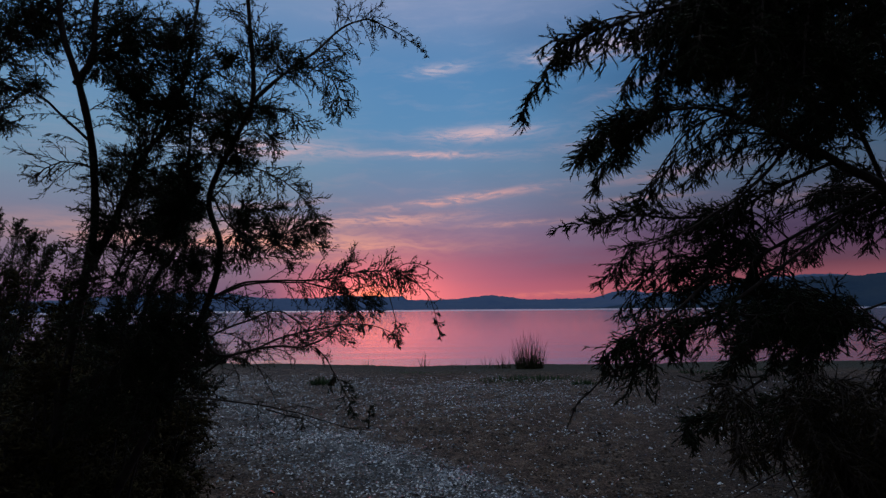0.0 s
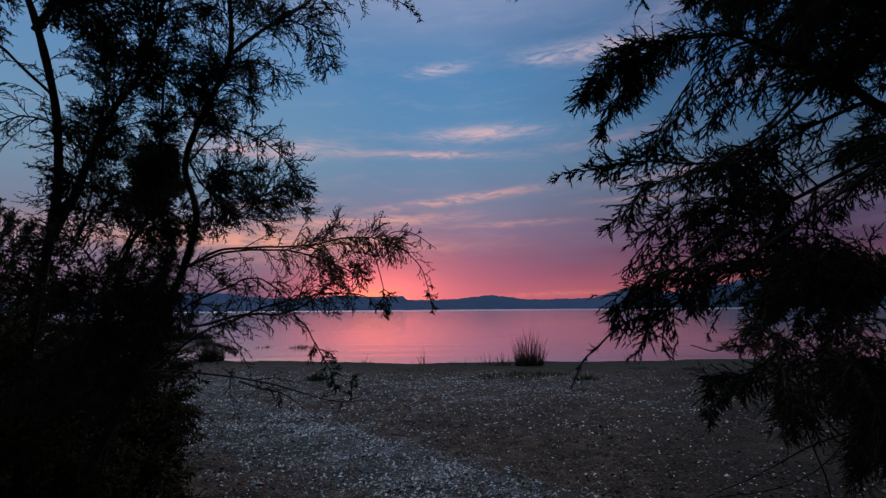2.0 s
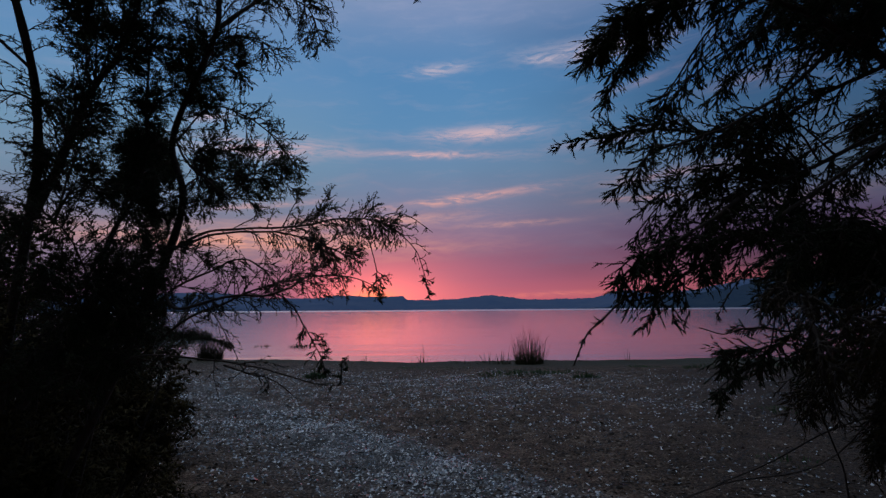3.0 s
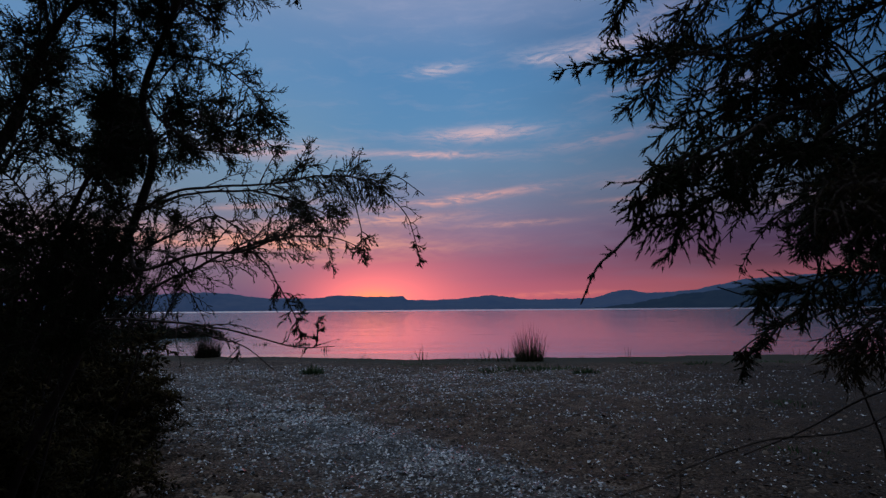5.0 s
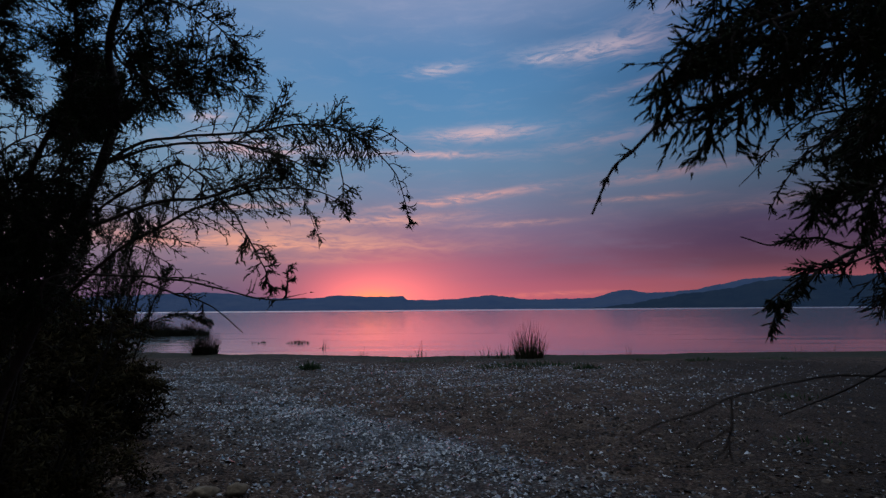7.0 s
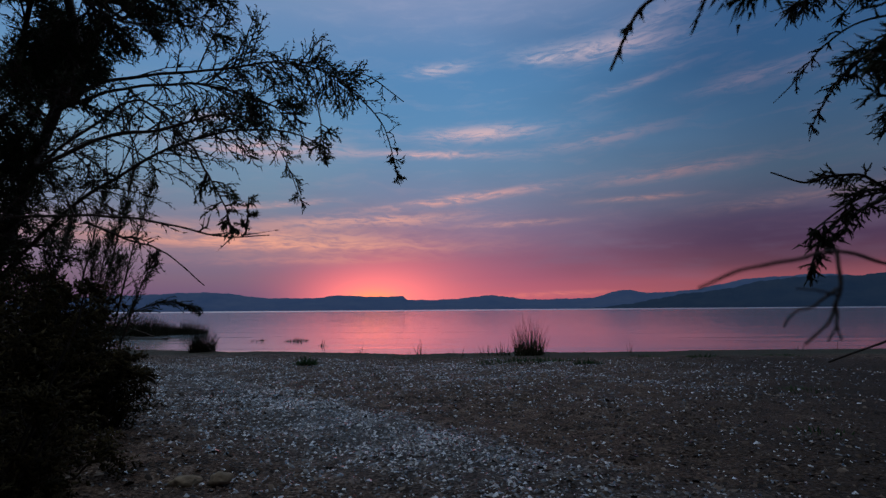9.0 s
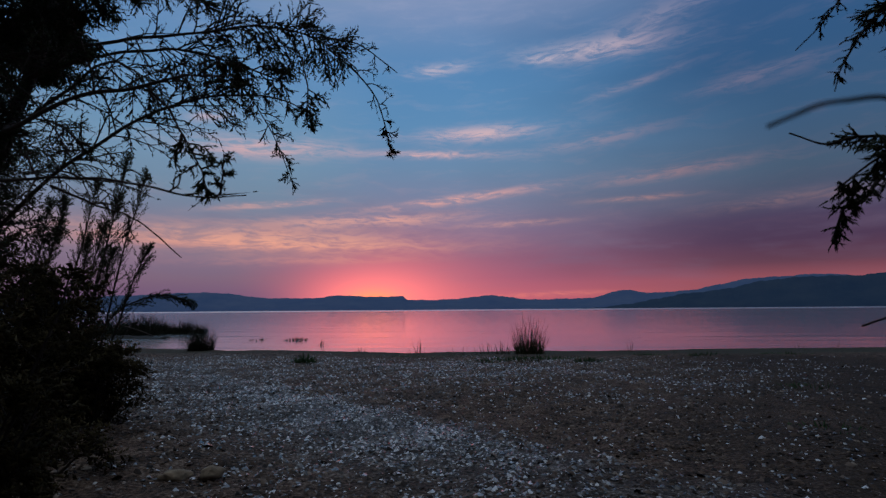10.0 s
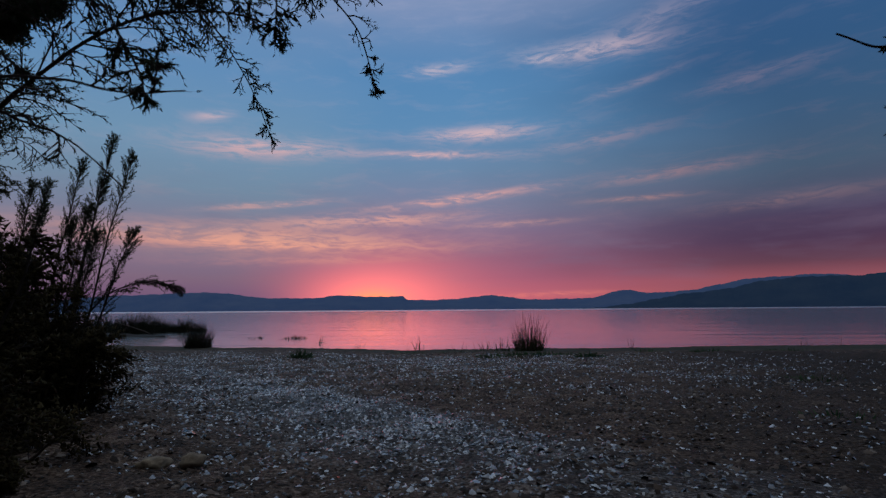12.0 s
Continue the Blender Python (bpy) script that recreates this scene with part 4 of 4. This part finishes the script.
fill_out(left_tree, 11, LEFT[:1] + LEFT[2:4], ((-0.85, 0.90, 1.30), (-0.55, 1.10, 1.56)), [fine(22, (0.25, 1.0), length=0.09)], LEAF, 0.0022)
fill_out(left_tree, 7, LEFT[1:3] + LEFT[25:26], ((-0.60, 1.00, 1.0), (-0.40, 1.16, 1.40)), [fine(24, (0.1, 1.0), length=0.085)], LEAF, 0.002)
fill_out(left_tree, 4, LEFT[25:26], ((-0.59, 1.06, 0.84), (-0.47, 1.20, 1.04)), [fine(30, (0.2, 1.0), length=0.055, side_n=8)], LEAF, 0.002)
fill_out(left_tree, 6, LEFT[2:3] + LEFT[23:26], ((-0.70, 0.92, 0.80), (-0.52, 1.06, 1.10)), [fine(18, (0.1, 1.0), length=0.085, leaf_n=4)], LEAF, 0.002)
fill_out(left_tree, 5, LEFT[23:25], ((-0.78, 1.0, 0.66), (-0.56, 1.15, 0.84)), [fine(18, (0.1, 1.0), length=0.09, leaf_n=5)], LEAF, 0.002)
fill_out(left_tree, 6, LEFT[23:26], ((-0.74, 0.90, 0.62), (-0.50, 1.10, 0.94)), [fine(18, (0.1, 1.0), length=0.085, leaf_n=5)], LEAF, 0.0018)
fill_out(left_tree, 8, LEFT[23:25], ((-0.54, 0.96, 0.64), (-0.38, 1.08, 0.88)), [fine(15, (0.1, 1.0), length=0.08, leaf_n=4)], LEAF, 0.0016)


# upper crown of the two stems
fill_out(left_tree, 14, LEFT[1:2] + LEFT[11:13], ((-0.52, 1.02, 1.10), (-0.26, 1.18, 1.38)), [fine(19, (0.2, 1.0), length=0.085, side_n=7)], LEAF, 0.0018)
fill_out(left_tree, 8, LEFT[2:3], ((-0.68, 0.93, 1.14), (-0.48, 1.10, 1.36)), [fine(17, (0.35, 1.0), length=0.085, side_n=7)], LEAF, 0.0018)
# a dense knot of twigs on the stem behind
BACK = [("limb", [(-0.880, 1.240, 0.080), (-0.930, 1.380, 0.550), (-0.860, 1.480, 0.880), (-0.812, 1.505, 1.080), (-0.805, 1.500, 1.230)], 0.006, 0.0010, [fine(22, (0.5, 0.78), length=0.09, side_n=7)])]
grow(left_tree, BACK, LEAF)
fill_out(left_tree, 24, BACK, ((-0.875, 1.44, 1.00), (-0.745, 1.58, 1.16)), [fine(30, (0.2, 1.0), length=0.055, side_n=8, leaf_wid=0.0030)], LEAF, 0.0018)
fill_out(left_tree, 6, BACK, ((-0.95, 1.40, 0.72), (-0.74, 1.62, 1.0)), [fine(17, (0.1, 1.0), length=0.09, side_n=7, leaf_n=4)], LEAF, 0.0018)


fill_out(right_tree, 10, RIGHT[15:18], ((0.64, 0.94, 1.14), (0.95, 1.14, 1.42)), [big(26, (0.1, 1.0), length=0.10, leaf_wid=0.0024)], LEAF, 0.003)
fill_out(right_tree, 9, RIGHT[:1] + RIGHT[6:7], ((0.47, 0.86, 1.12), (0.64, 0.96, 1.28)), [big(22, (0.1, 1.0), length=0.08)], LEAF, 0.002)
fill_out(right_tree, 8, RIGHT[:1], ((0.62, 0.86, 0.80), (0.80, 0.98, 1.0)), [big(16, (0.1, 1.0), length=0.073)], LEAF, 0.002)
fill_out(right_tree, 5, RIGHT[11:12] + RIGHT[4:5], ((0.47, 0.78, 0.66), (0.62, 0.88, 0.88)), [big(14, (0.1, 1.0), length=0.06)], LEAF, 0.0016)
# a curtain of sprays close by, high up
fill_out(right_tree, 24, RIGHT[1:2], ((0.17, 0.37, 0.93), (0.38, 0.52, 1.05)), [big(22, (0.2, 1.0), length=0.05, side_len=0.018, leaf_len=0.006, leaf_wid=0.0015)], LEAF, 0.0012)
# twiggy thicket low on the stems
fill_out(left_tree, 14, LEFT[23:26], ((-0.78, 1.02, 0.52), (-0.50, 1.25, 0.74)), [fine(20, (0.1, 1.0), length=0.10, leaf_n=4, leaf_wid=0.0024)], LEAF, 0.0018)
# crown of the stems on the near side
fill_out(left_tree, 9, LEFT[:1] + LEFT[3:5], ((-0.92, 0.86, 1.12), (-0.72, 1.06, 1.42)), [fine(20, (0.2, 1.0), length=0.085)], LEAF, 0.0018)
fill_out(left_tree, 9, LEFT[2:4], ((-0.70, 0.94, 1.16), (-0.56, 1.06, 1.34)), [fine(20, (0.2, 1.0), length=0.075)], LEAF, 0.0018)
# sprays between the two stems and the long level limb
fill_out(left_tree, 10, LEFT[13:15], ((-0.46, 1.04, 0.86), (-0.26, 1.16, 0.98)), [fine(16, (0.1, 1.0), length=0.07)], LEAF, 0.0014)
fill_out(left_tree, 8, LEFT[2:4] + LEFT[25:26], ((-0.74, 0.98, 0.92), (-0.56, 1.14, 1.12)), [fine(18, (0.2, 1.0), length=0.08)], LEAF, 0.0016)
# a tuft of fine sprays lower on the dense tree
fill_out(right_tree, 11, RIGHT[11:12], ((0.40, 0.81, 0.68), (0.60, 0.92, 0.79)), [big(17, (0.15, 1.0), length=0.042, side_len=0.017, leaf_len=0.0055, leaf_wid=0.0014)], LEAF, 0.0012)
# high crowns added over both trunks, out of view, to dim the ground below
SHADE_CROWN = dict(BIG, n=15, zone=(0.15, 1.0), length=0.22, side_n=5, side_len=0.09, leaf_n=4, leaf_len=0.034, leaf_wid=0.011)
fill_out(right_tree, 16, RIGHT[15:17], ((0.92, 0.15, 1.78), (1.75, 1.50, 2.40)), [SHADE_CROWN], LEAF, 0.004)
fill_out(right_tree, 12, RIGHT[15:17], ((1.75, 0.30, 1.35), (2.60, 1.80, 2.40)), [SHADE_CROWN], LEAF, 0.004)
fill_out(left_tree, 14, LEFT[:1], ((-1.75, 0.20, 1.85), (-0.90, 1.35, 2.45)), [SHADE_CROWN], LEAF, 0.004)


# ---- bushes on the west side of the beach ----
def bush(at, height, n_stem, spread, label, twig=0.115):
    """Many stems from one foot: inner ones stand up, outer ones arch low over the ground."""
    ob = thing("tamarisk_bush", at, label, "bush", "bushes by the beach")
    reseed(at, 5)
    stems = rng
    for k in range(n_stem):
        a, q = stems.uniform(0, 6.28), np.sqrt(stems.uniform(0.02, 1.0))
        r, h = spread * q * stems.uniform(0.75, 1.15), height * stems.uniform(0.45, 1.3) * (1.0 - 0.5 * q ** 4)
        x, y = np.cos(a) * r, np.sin(a) * r
        pts = [(x * 0.45, y * 0.45, -0.03), (x * 0.75, y * 0.75, h * 0.45), (x * 0.95, y * 0.95, h * 0.85), (x, y, h)]
        bough(ob, "stem", pts, 0.005, 0.0015, [dict(FINE, n=25, zone=(0.04, 1.0), length=twig, droop=0.3, side_n=7, side_len=0.042, leaf_n=3, leaf_len=0.014, leaf_wid=0.0070, spread=1.0, steps=2)], LEAF_OLIVE, sides=5)
    return ob


bush((-1.53, 2.35, ground_z(-1.53, 2.35)), 0.50, 46, 0.27, "dark feathery tamarisk bush at the edge of the beach")
bush((-1.32, 2.48, ground_z(-1.32, 2.48)), 0.38, 18, 0.17, "small dark bush in front of the taller ones")
bush((-1.95, 2.55, ground_z(-1.95, 2.55)), 0.92, 34, 0.44, "tall dark tamarisk bush behind the beach edge")
bush((-1.80, 1.75, ground_z(-1.80, 1.75)), 0.80, 30, 0.44, "dark bush under the leaning tree")
bush((-2.75, 3.3, ground_z(-2.75, 3.3)), 1.02, 26, 0.62, "broad dark bush towards the lake")
bush((-0.92, 1.29, ground_z(-0.92, 1.29)), 0.66, 40, 0.31, "dark low growth round the foot of the leaning tree")


bush((-1.10, 1.86, ground_z(-1.10, 1.86)), 0.13, 11, 0.19, "low dark scrub at the foot of the bushes")


bush((-0.98, 1.68, ground_z(-0.98, 1.68)), 0.07, 8, 0.13, "low dry brown scrub on the beach gravel", 0.045)


def plume(at, tip, label):
    ob = thing("tamarisk_shoot", at, label, "shrub", "upright shoots in the bushes")
    d = np.array(tip) - np.array(at)
    bough(ob, "stem", [(0, 0, -0.03), tuple(d * (0.4, 0.4, 0.5)), tuple(d * (0.8, 0.8, 0.85)), tuple(d)], 0.006, 0.001,
          [dict(FINE, n=84, zone=(0.14, 1.0), length=0.12, droop=0.0, side_n=12, side_len=0.013, leaf_n=3, leaf_len=0.007, leaf_wid=0.0026, lift=0.2, spread=0.6, forward=0.9, acute=0.88)], LEAF)


for bx, by, tx, ty, tz in ((-1.54, 2.72, -1.36, 2.70, 1.16), (-1.47, 2.70, -1.26, 2.68, 1.08), (-1.64, 2.70, -1.49, 2.70, 1.06), (-1.76, 2.65, -1.66, 2.65, 0.95), (-1.58, 2.75, -1.42, 2.75, 1.0),
                           (-1.42, 2.66, -1.22, 2.65, 0.74), (-1.55, 2.68, -1.44, 2.68, 0.85), (-1.70, 1.95, -1.62, 1.92, 1.10), (-1.75, 1.85, -1.50, 1.85, 1.04),
                           (-1.62, 1.75, -1.38, 1.78, 0.98), (-1.70, 2.05, -1.78, 2.0, 1.16), (-1.5, 1.7, -1.22, 1.75, 0.80),
                           (-1.85, 2.70, -1.64, 2.70, 0.86), (-1.60, 2.72, -1.53, 2.72, 0.80), (-1.70, 2.60, -1.57, 2.62, 0.94), (-1.45, 2.60, -1.34, 2.60, 0.72)):
    plume((bx, by, float(ground_z(bx, by))), (tx, ty, tz), "upright feathery tamarisk shoot rising from the bushes")


def frond():
    """A shoot that leans far out of the bushes and lies almost level."""
    ob = thing("tamarisk_shoot", (-1.52, 2.74, float(ground_z(-1.52, 2.74))), "feathery tamarisk shoot leaning level out of the bushes", "shrub", "upright shoots in the bushes")
    bough(ob, "stem", [(0, 0, -0.03), (0.04, 0, 0.28), (0.14, 0, 0.44), (0.28, 0.01, 0.50), (0.38, 0.01, 0.495), (0.46, 0.01, 0.465)], 0.005, 0.0008,
          [dict(FINE, n=60, zone=(0.3, 1.0), length=0.10, droop=0.5, side_n=10, side_len=0.014, leaf_n=3, leaf_len=0.008, leaf_wid=0.003, spread=0.45, forward=1.0, acute=0.85)], LEAF)


frond()


# ---- grasses and reeds ----
def tuft(name, at, n, height, spread, width, lean, mat, label, category="grass", group=""):
    ob = thing(name, at, label, category, group)
    reseed(at, 3)
    a = rng.uniform(0, 6.28, n)
    r = spread * np.sqrt(rng.uniform(0, 1, n))
    base = np.stack([np.cos(a) * r, np.sin(a) * r, np.full(n, -0.03)], -1)
    way = np.stack([np.cos(a) * lean * r / spread, np.sin(a) * lean * r / spread, np.ones(n)], -1) + rng.normal(size=(n, 3)) * 0.13
    ln = height * (0.35 + 0.7 * rng.uniform(0, 1, n) ** 1.6) * (1.1 - 0.6 * (r / spread) ** 2)
    lines = shoots(base, way, ln, rng.uniform(0.0, 0.7, n), steps=5, wobble=0.05)
    rad = np.linspace(1, 0.12, 6)[None] * np.full((n, 1), width)
    v, f = tubes(lines, rad)
    tagged(mesh_ob("grass", v, f, mat, ob), kind="stuff")
    return ob


def on_ground(x, y):
    return (x, y, float(ground_z(x, y)))


tuft("grass_tuft", on_ground(1.56, 9.42), 340, 0.78, 0.24, 0.0045, 0.28, GRASS, "tall rush tuft standing at the water's edge")
tuft("grass_tuft", on_ground(-4.60, 10.4), 420, 0.66, 0.22, 0.006, 0.26, REED, "dark rush tuft at the water's edge")
for x, y, n, h, s in ((0.85, 9.7, 26, 0.28, 0.25), (0.35, 9.9, 14, 0.2, 0.2), (-0.4, 10.2, 16, 0.32, 0.22), (-1.5, 10.2, 6, 0.3, 0.12), (3.6, 10.2, 5, 0.3, 0.06), (7.0, 10.4, 8, 0.3, 0.15), (7.6, 10.3, 5, 0.25, 0.08), (1.15, 9.6, 30, 0.3, 0.2), (2.7, 10.0, 5, 0.15, 0.06)):
    tuft("grass_stalks", on_ground(x, y), n, h * 1.25, s, 0.006, 0.3, GRASS, "thin grass stalks standing at the shore", "grass", "shore stalks")
for x, y, n, h, s in ((-1.45, 6.1, 260, 0.14, 0.11), (1.63, 6.0, 240, 0.11, 0.16), (0.66, 6.6, 220, 0.09, 0.42), (1.18, 6.6, 300, 0.11, 0.45), (0.92, 6.85, 220, 0.10, 0.45), (1.50, 6.8, 260, 0.09, 0.4), (0.2, 7.9, 220, 0.07, 0.4),
                      (-0.5, 8.1, 200, 0.07, 0.4), (2.43, 3.72, 320, 0.06, 0.26), (1.50, 2.38, 260, 0.05, 0.16), (3.8, 7.7, 260, 0.09, 0.3), (3.0, 7.9, 260, 0.08, 0.35), (5.2, 8.1, 240, 0.08, 0.4)):
    tuft("weed_clump", on_ground(x, y), n, h, s, 0.008, 0.9, WEED, "low green weed clump growing in the beach gravel", "weed", "weed clumps")
for x, y, n, h, s in ((-11.45, 20.0, 1700, 0.86, 0.95), (-10.05, 20.6, 620, 0.66, 0.36), (-13.0, 20.2, 900, 0.80, 0.8), (-9.5, 20.7, 300, 0.46, 0.22), (-10.7, 20.3, 420, 0.58, 0.40), (-5.35, 15.6, 60, 0.15, 0.28), (-4.2, 15.4, 120, 0.18, 0.36), (-2.95, 13.3, 14, 0.28, 0.12)):
    tuft("reed_clump", (x, y, WATER_Z - 0.02), n, h, s, 0.014, 0.5, REED, "dark reed clump standing in shallow water", "reeds", "reeds in the lake")


def mud_spit():
    """A low tongue of mud that tapers out into the lake."""
    u, w = np.meshgrid(np.linspace(0, 1, 60), np.linspace(-1, 1, 22), indexing="ij")
    wide = 1.25 * np.sqrt(np.clip(1 - u, 0, 1)) * np.clip(u * 8, 0.2, 1)
    x = -14.6 + 5.9 * u
    y = 18.3 - 1.45 * u ** 2 + w * wide * (1 + 0.10 * np.sin(u * 23) + 0.06 * np.sin(u * 51 + 1))
    z = WATER_Z - 0.05 + (1 - w ** 2) * (0.21 - 0.12 * u) + 0.012 * np.sin(x * 9 + y * 4) * (1 - w ** 2)
    i, j = np.meshgrid(np.arange(59), np.arange(21), indexing="ij")
    a = (i * 22 + j).ravel()
    ob = mesh_ob("mud_bank", np.stack([x, y, z], -1), np.stack([a, a + 22, a + 23, a + 1], -1), MUD, smooth=True)
    tagged(ob, "low dark mud spit tapering into the shallows", "mud bank")


mud_spit()


def driftwood():
    ob = thing("driftwood", (-10.2, 17.7, WATER_Z), "bleached driftwood branch lying on the mud spit", "driftwood")
    bough(ob, "branch", [(-0.75, 0.1, 0.44), (-0.30, 0.05, 0.33), (0.10, 0.0, 0.22), (0.55, -0.05, 0.06)], 0.018, 0.03)
    bough(ob, "branch", [(-0.30, 0.05, 0.33), (-0.35, 0.0, 0.16), (-0.45, -0.05, 0.02)], 0.012, 0.02)


driftwood()


# ---- stones and shells ----
rng = np.random.default_rng(11)


def stone(at, size, seed, label):
    bm = bmesh.new()
    bmesh.ops.create_icosphere(bm, subdivisions=3, radius=1.0)
    for v in bm.verts:
        n = noise.noise(v.co * 1.3 + Vector((seed, 0, 0))) * 0.35 + noise.noise(v.co * 4 + Vector((seed, 3, 0))) * 0.08
        v.co = Vector((v.co.x * size[0], v.co.y * size[1], v.co.z * size[2])) * (1 + n)
    me = bpy.data.meshes.new("stone")
    bm.to_mesh(me)
    bm.free()
    for p in me.polygons:
        p.use_smooth = True
    me.materials.append(ROCK)
    ob = new("stone", me)
    ob.location = at
    return tagged(ob, label, "stone", "beach stones")


stone((-0.570, 1.90, 0.022), (0.031, 0.027, 0.018), 1.0, "tan rounded stone lying on the shell grit")
stone((-0.668, 1.90, 0.017), (0.040, 0.030, 0.015), 5.0, "flat grey stone lying on the shell grit")


def piece_shapes(n, skirt=False):
    """Low domes with a ragged six-sided rim, like broken shell: n of them round the origin, 1 across."""
    ang = np.arange(6) * np.pi / 3
    rim = np.stack([np.cos(ang), np.sin(ang), np.full(6, -0.2)], -1)[None] * rng.uniform(0.6, 1.1, (n, 6, 1)) * 0.5
    rim[..., 1] *= rng.uniform(0.38, 0.85, (n, 1))
    top = np.zeros((n, 1, 3))
    top[:, 0, 2] = rng.uniform(0.06, 0.24, n)
    top[:, 0, :2] = rng.normal(size=(n, 2)) * 0.10
    f = [(i, (i + 1) % 6, 6) for i in range(6)]
    v = [rim, top]
    if skirt:
        v.append(rim * (0.9, 0.9, 1) - (0, 0, 0.12))
        f += [(7 + i, 7 + (i + 1) % 6, (i + 1) % 6) for i in range(6)] + [(7 + i, (i + 1) % 6, i) for i in range(6)]
    return np.concatenate(v, 1), np.array(f)


def strew(n, x0, x1, y0, y1, keep, size0, size1, power=1.0):
    x, y = rng.uniform(x0, x1, n), y0 + (y1 - y0) * rng.uniform(0, 1, n) ** power
    ok = rng.uniform(0, 1, n) < keep(x, y)
    x, y = x[ok], y[ok]
    n = len(x)
    v, f = piece_shapes(n)
    size = (size0 + (size1 - size0) * rng.uniform(0, 1, n) ** 3)[:, None, None]
    v = v * size
    a, tip, til = rng.uniform(0, 6.28, n), rng.normal(size=n) * 0.32, rng.normal(size=n) * 0.32
    ca, sa = np.cos(a)[:, None], np.sin(a)[:, None]
    vx, vy, vz = v[..., 0], v[..., 1], v[..., 2]
    vz = vz + vx * tip[:, None] + vy * til[:, None]
    px, py = vx * ca - vy * sa, vx * sa + vy * ca
    z = ground_z(x, y)
    p = np.stack([px + x[:, None], py + y[:, None], vz + z[:, None] + 0.0015], -1)
    return p.reshape(-1, 3), (np.arange(n)[:, None, None] * 7 + f[None]).reshape(-1, 3)


def bar_density(x, y):
    """Thick in the shelly bar, thinner towards the bushes, sparse on the bare earth to the east."""
    side = 2.86 - 1.15 * x - y + 0.16 * np.sin(x * 3) * np.sin(y * 2.3) + 0.08 * np.sin(x * 9 + y * 4)
    front = np.clip((y + 0.55 * x - 1.5) * 1.2, 0, 1)
    bar = np.clip(side * 3.0 + 0.3, 0, 1) * np.clip((0.62 - x) * 3, 0.25, 1) * (0.14 + 0.86 * front * np.exp(-np.maximum(side - 1.1, 0) ** 2 / 1.5))
    westward = np.clip(0.15 - 0.36 * x, 0, 1) * 0.42 * np.clip((y - 1.7) / 1.2, 0.15, 1)
    far = 0.34 * np.clip((y - 3.0) / 1.5, 0, 1) * np.clip(1.1 - 0.3 * x, 0.15, 1)
    patch = 0.7 + 0.3 * np.sin(x * 4.1 + 1) * np.sin(y * 3.3 + x)
    # fewer shells beside the bushes, where litter lies and shade is painted in
    patch = patch * np.clip(0.25 + (x + 0.55 * y - 0.12) * 0.95, 0.25, 1)
    return np.clip(0.07 * np.clip(1.6 - x * 0.5, 0.2, 1) + 0.93 * np.maximum(np.maximum(bar, westward), far), 0, 1) * patch * np.clip((7.9 - y + 0.25 * np.sin(x * 2.7)) / 0.9, 0.03, 1)


for count, x0, x1, y0, y1, s0, s1 in ((64000, -1.6, 2.0, 1.0, 3.4, 0.009, 0.030), (64000, -3.2, 4.0, 3.2, 6.2, 0.013, 0.040), (40000, -5.0, 6.5, 6.0, 9.6, 0.016, 0.046), (9000, -3.0, 3.0, 1.7, 7.0, 0.020, 0.042)):
    v, f = strew(count, x0, x1, y0, y1, bar_density, s0, s1)
    tagged(mesh_ob("shell_grit", v, f, SHELL, LAND), kind="stuff")

for count, x0, x1, y0, y1, s0, s1 in ((6500, -1.8, 2.2, 1.2, 3.4, 0.009, 0.023), (15000, -3.4, 4.0, 3.0, 7.4, 0.015, 0.034)):
    v, f = strew(count, x0, x1, y0, y1, bar_density, s0, s1)
    tagged(mesh_ob("white_shells", v, f, WHITE_SHELL, LAND), kind="stuff")


def even_density(x, y):
    # pieces thin out eastward so the soil's painted darkening shows
    return np.clip(0.55 + 0.45 * np.sin(x * 2.3 + 2) * np.sin(y * 1.9 + 0.6 * x), 0, 1) * np.clip((8.4 - y) / 1.2, 0.05, 1) * np.clip(1.25 - 0.9 * (x - 0.35 * y), 0.3, 1)


v, f = strew(2200, -0.5, 4.0, 1.4, 7.0, even_density, 0.008, 0.022)
tagged(mesh_ob("white_shells", v, f, WHITE_SHELL, LAND), kind="stuff")
for count, x0, x1, y0, y1, s0, s1 in ((32000, -1.6, 2.4, 1.0, 3.6, 0.004, 0.042), (40000, -4.0, 6.0, 3.4, 9.4, 0.008, 0.045)):
    v, f = strew(count, x0, x1, y0, y1, even_density, s0, s1)
    tagged(mesh_ob("gravel", v, f, GRAVEL, LAND), kind="stuff")

SHAPES = []
for k in range(8):
    sv, sf = piece_shapes(1, True)
    me = bpy.data.meshes.new("shell")
    me.from_pydata([tuple(q) for q in sv[0]], [], [tuple(int(i) for i in t) for t in sf])
    me.materials.append(SHELL)
    SHAPES.append(me)
for k in range(280):
    x, y = rng.uniform(-0.9, 1.5), rng.uniform(1.35, 2.8)
    ob = new("shell", SHAPES[k % 8])
    ob.parent = LAND
    s = 0.011 + 0.015 * rng.uniform() ** 2
    ob.matrix_basis = pose(x, y, float(ground_z(x, y)) + 0.003, rng.normal() * 18, rng.normal() * 18, rng.uniform(0, 360)) @ Matrix.Scale(s, 4)
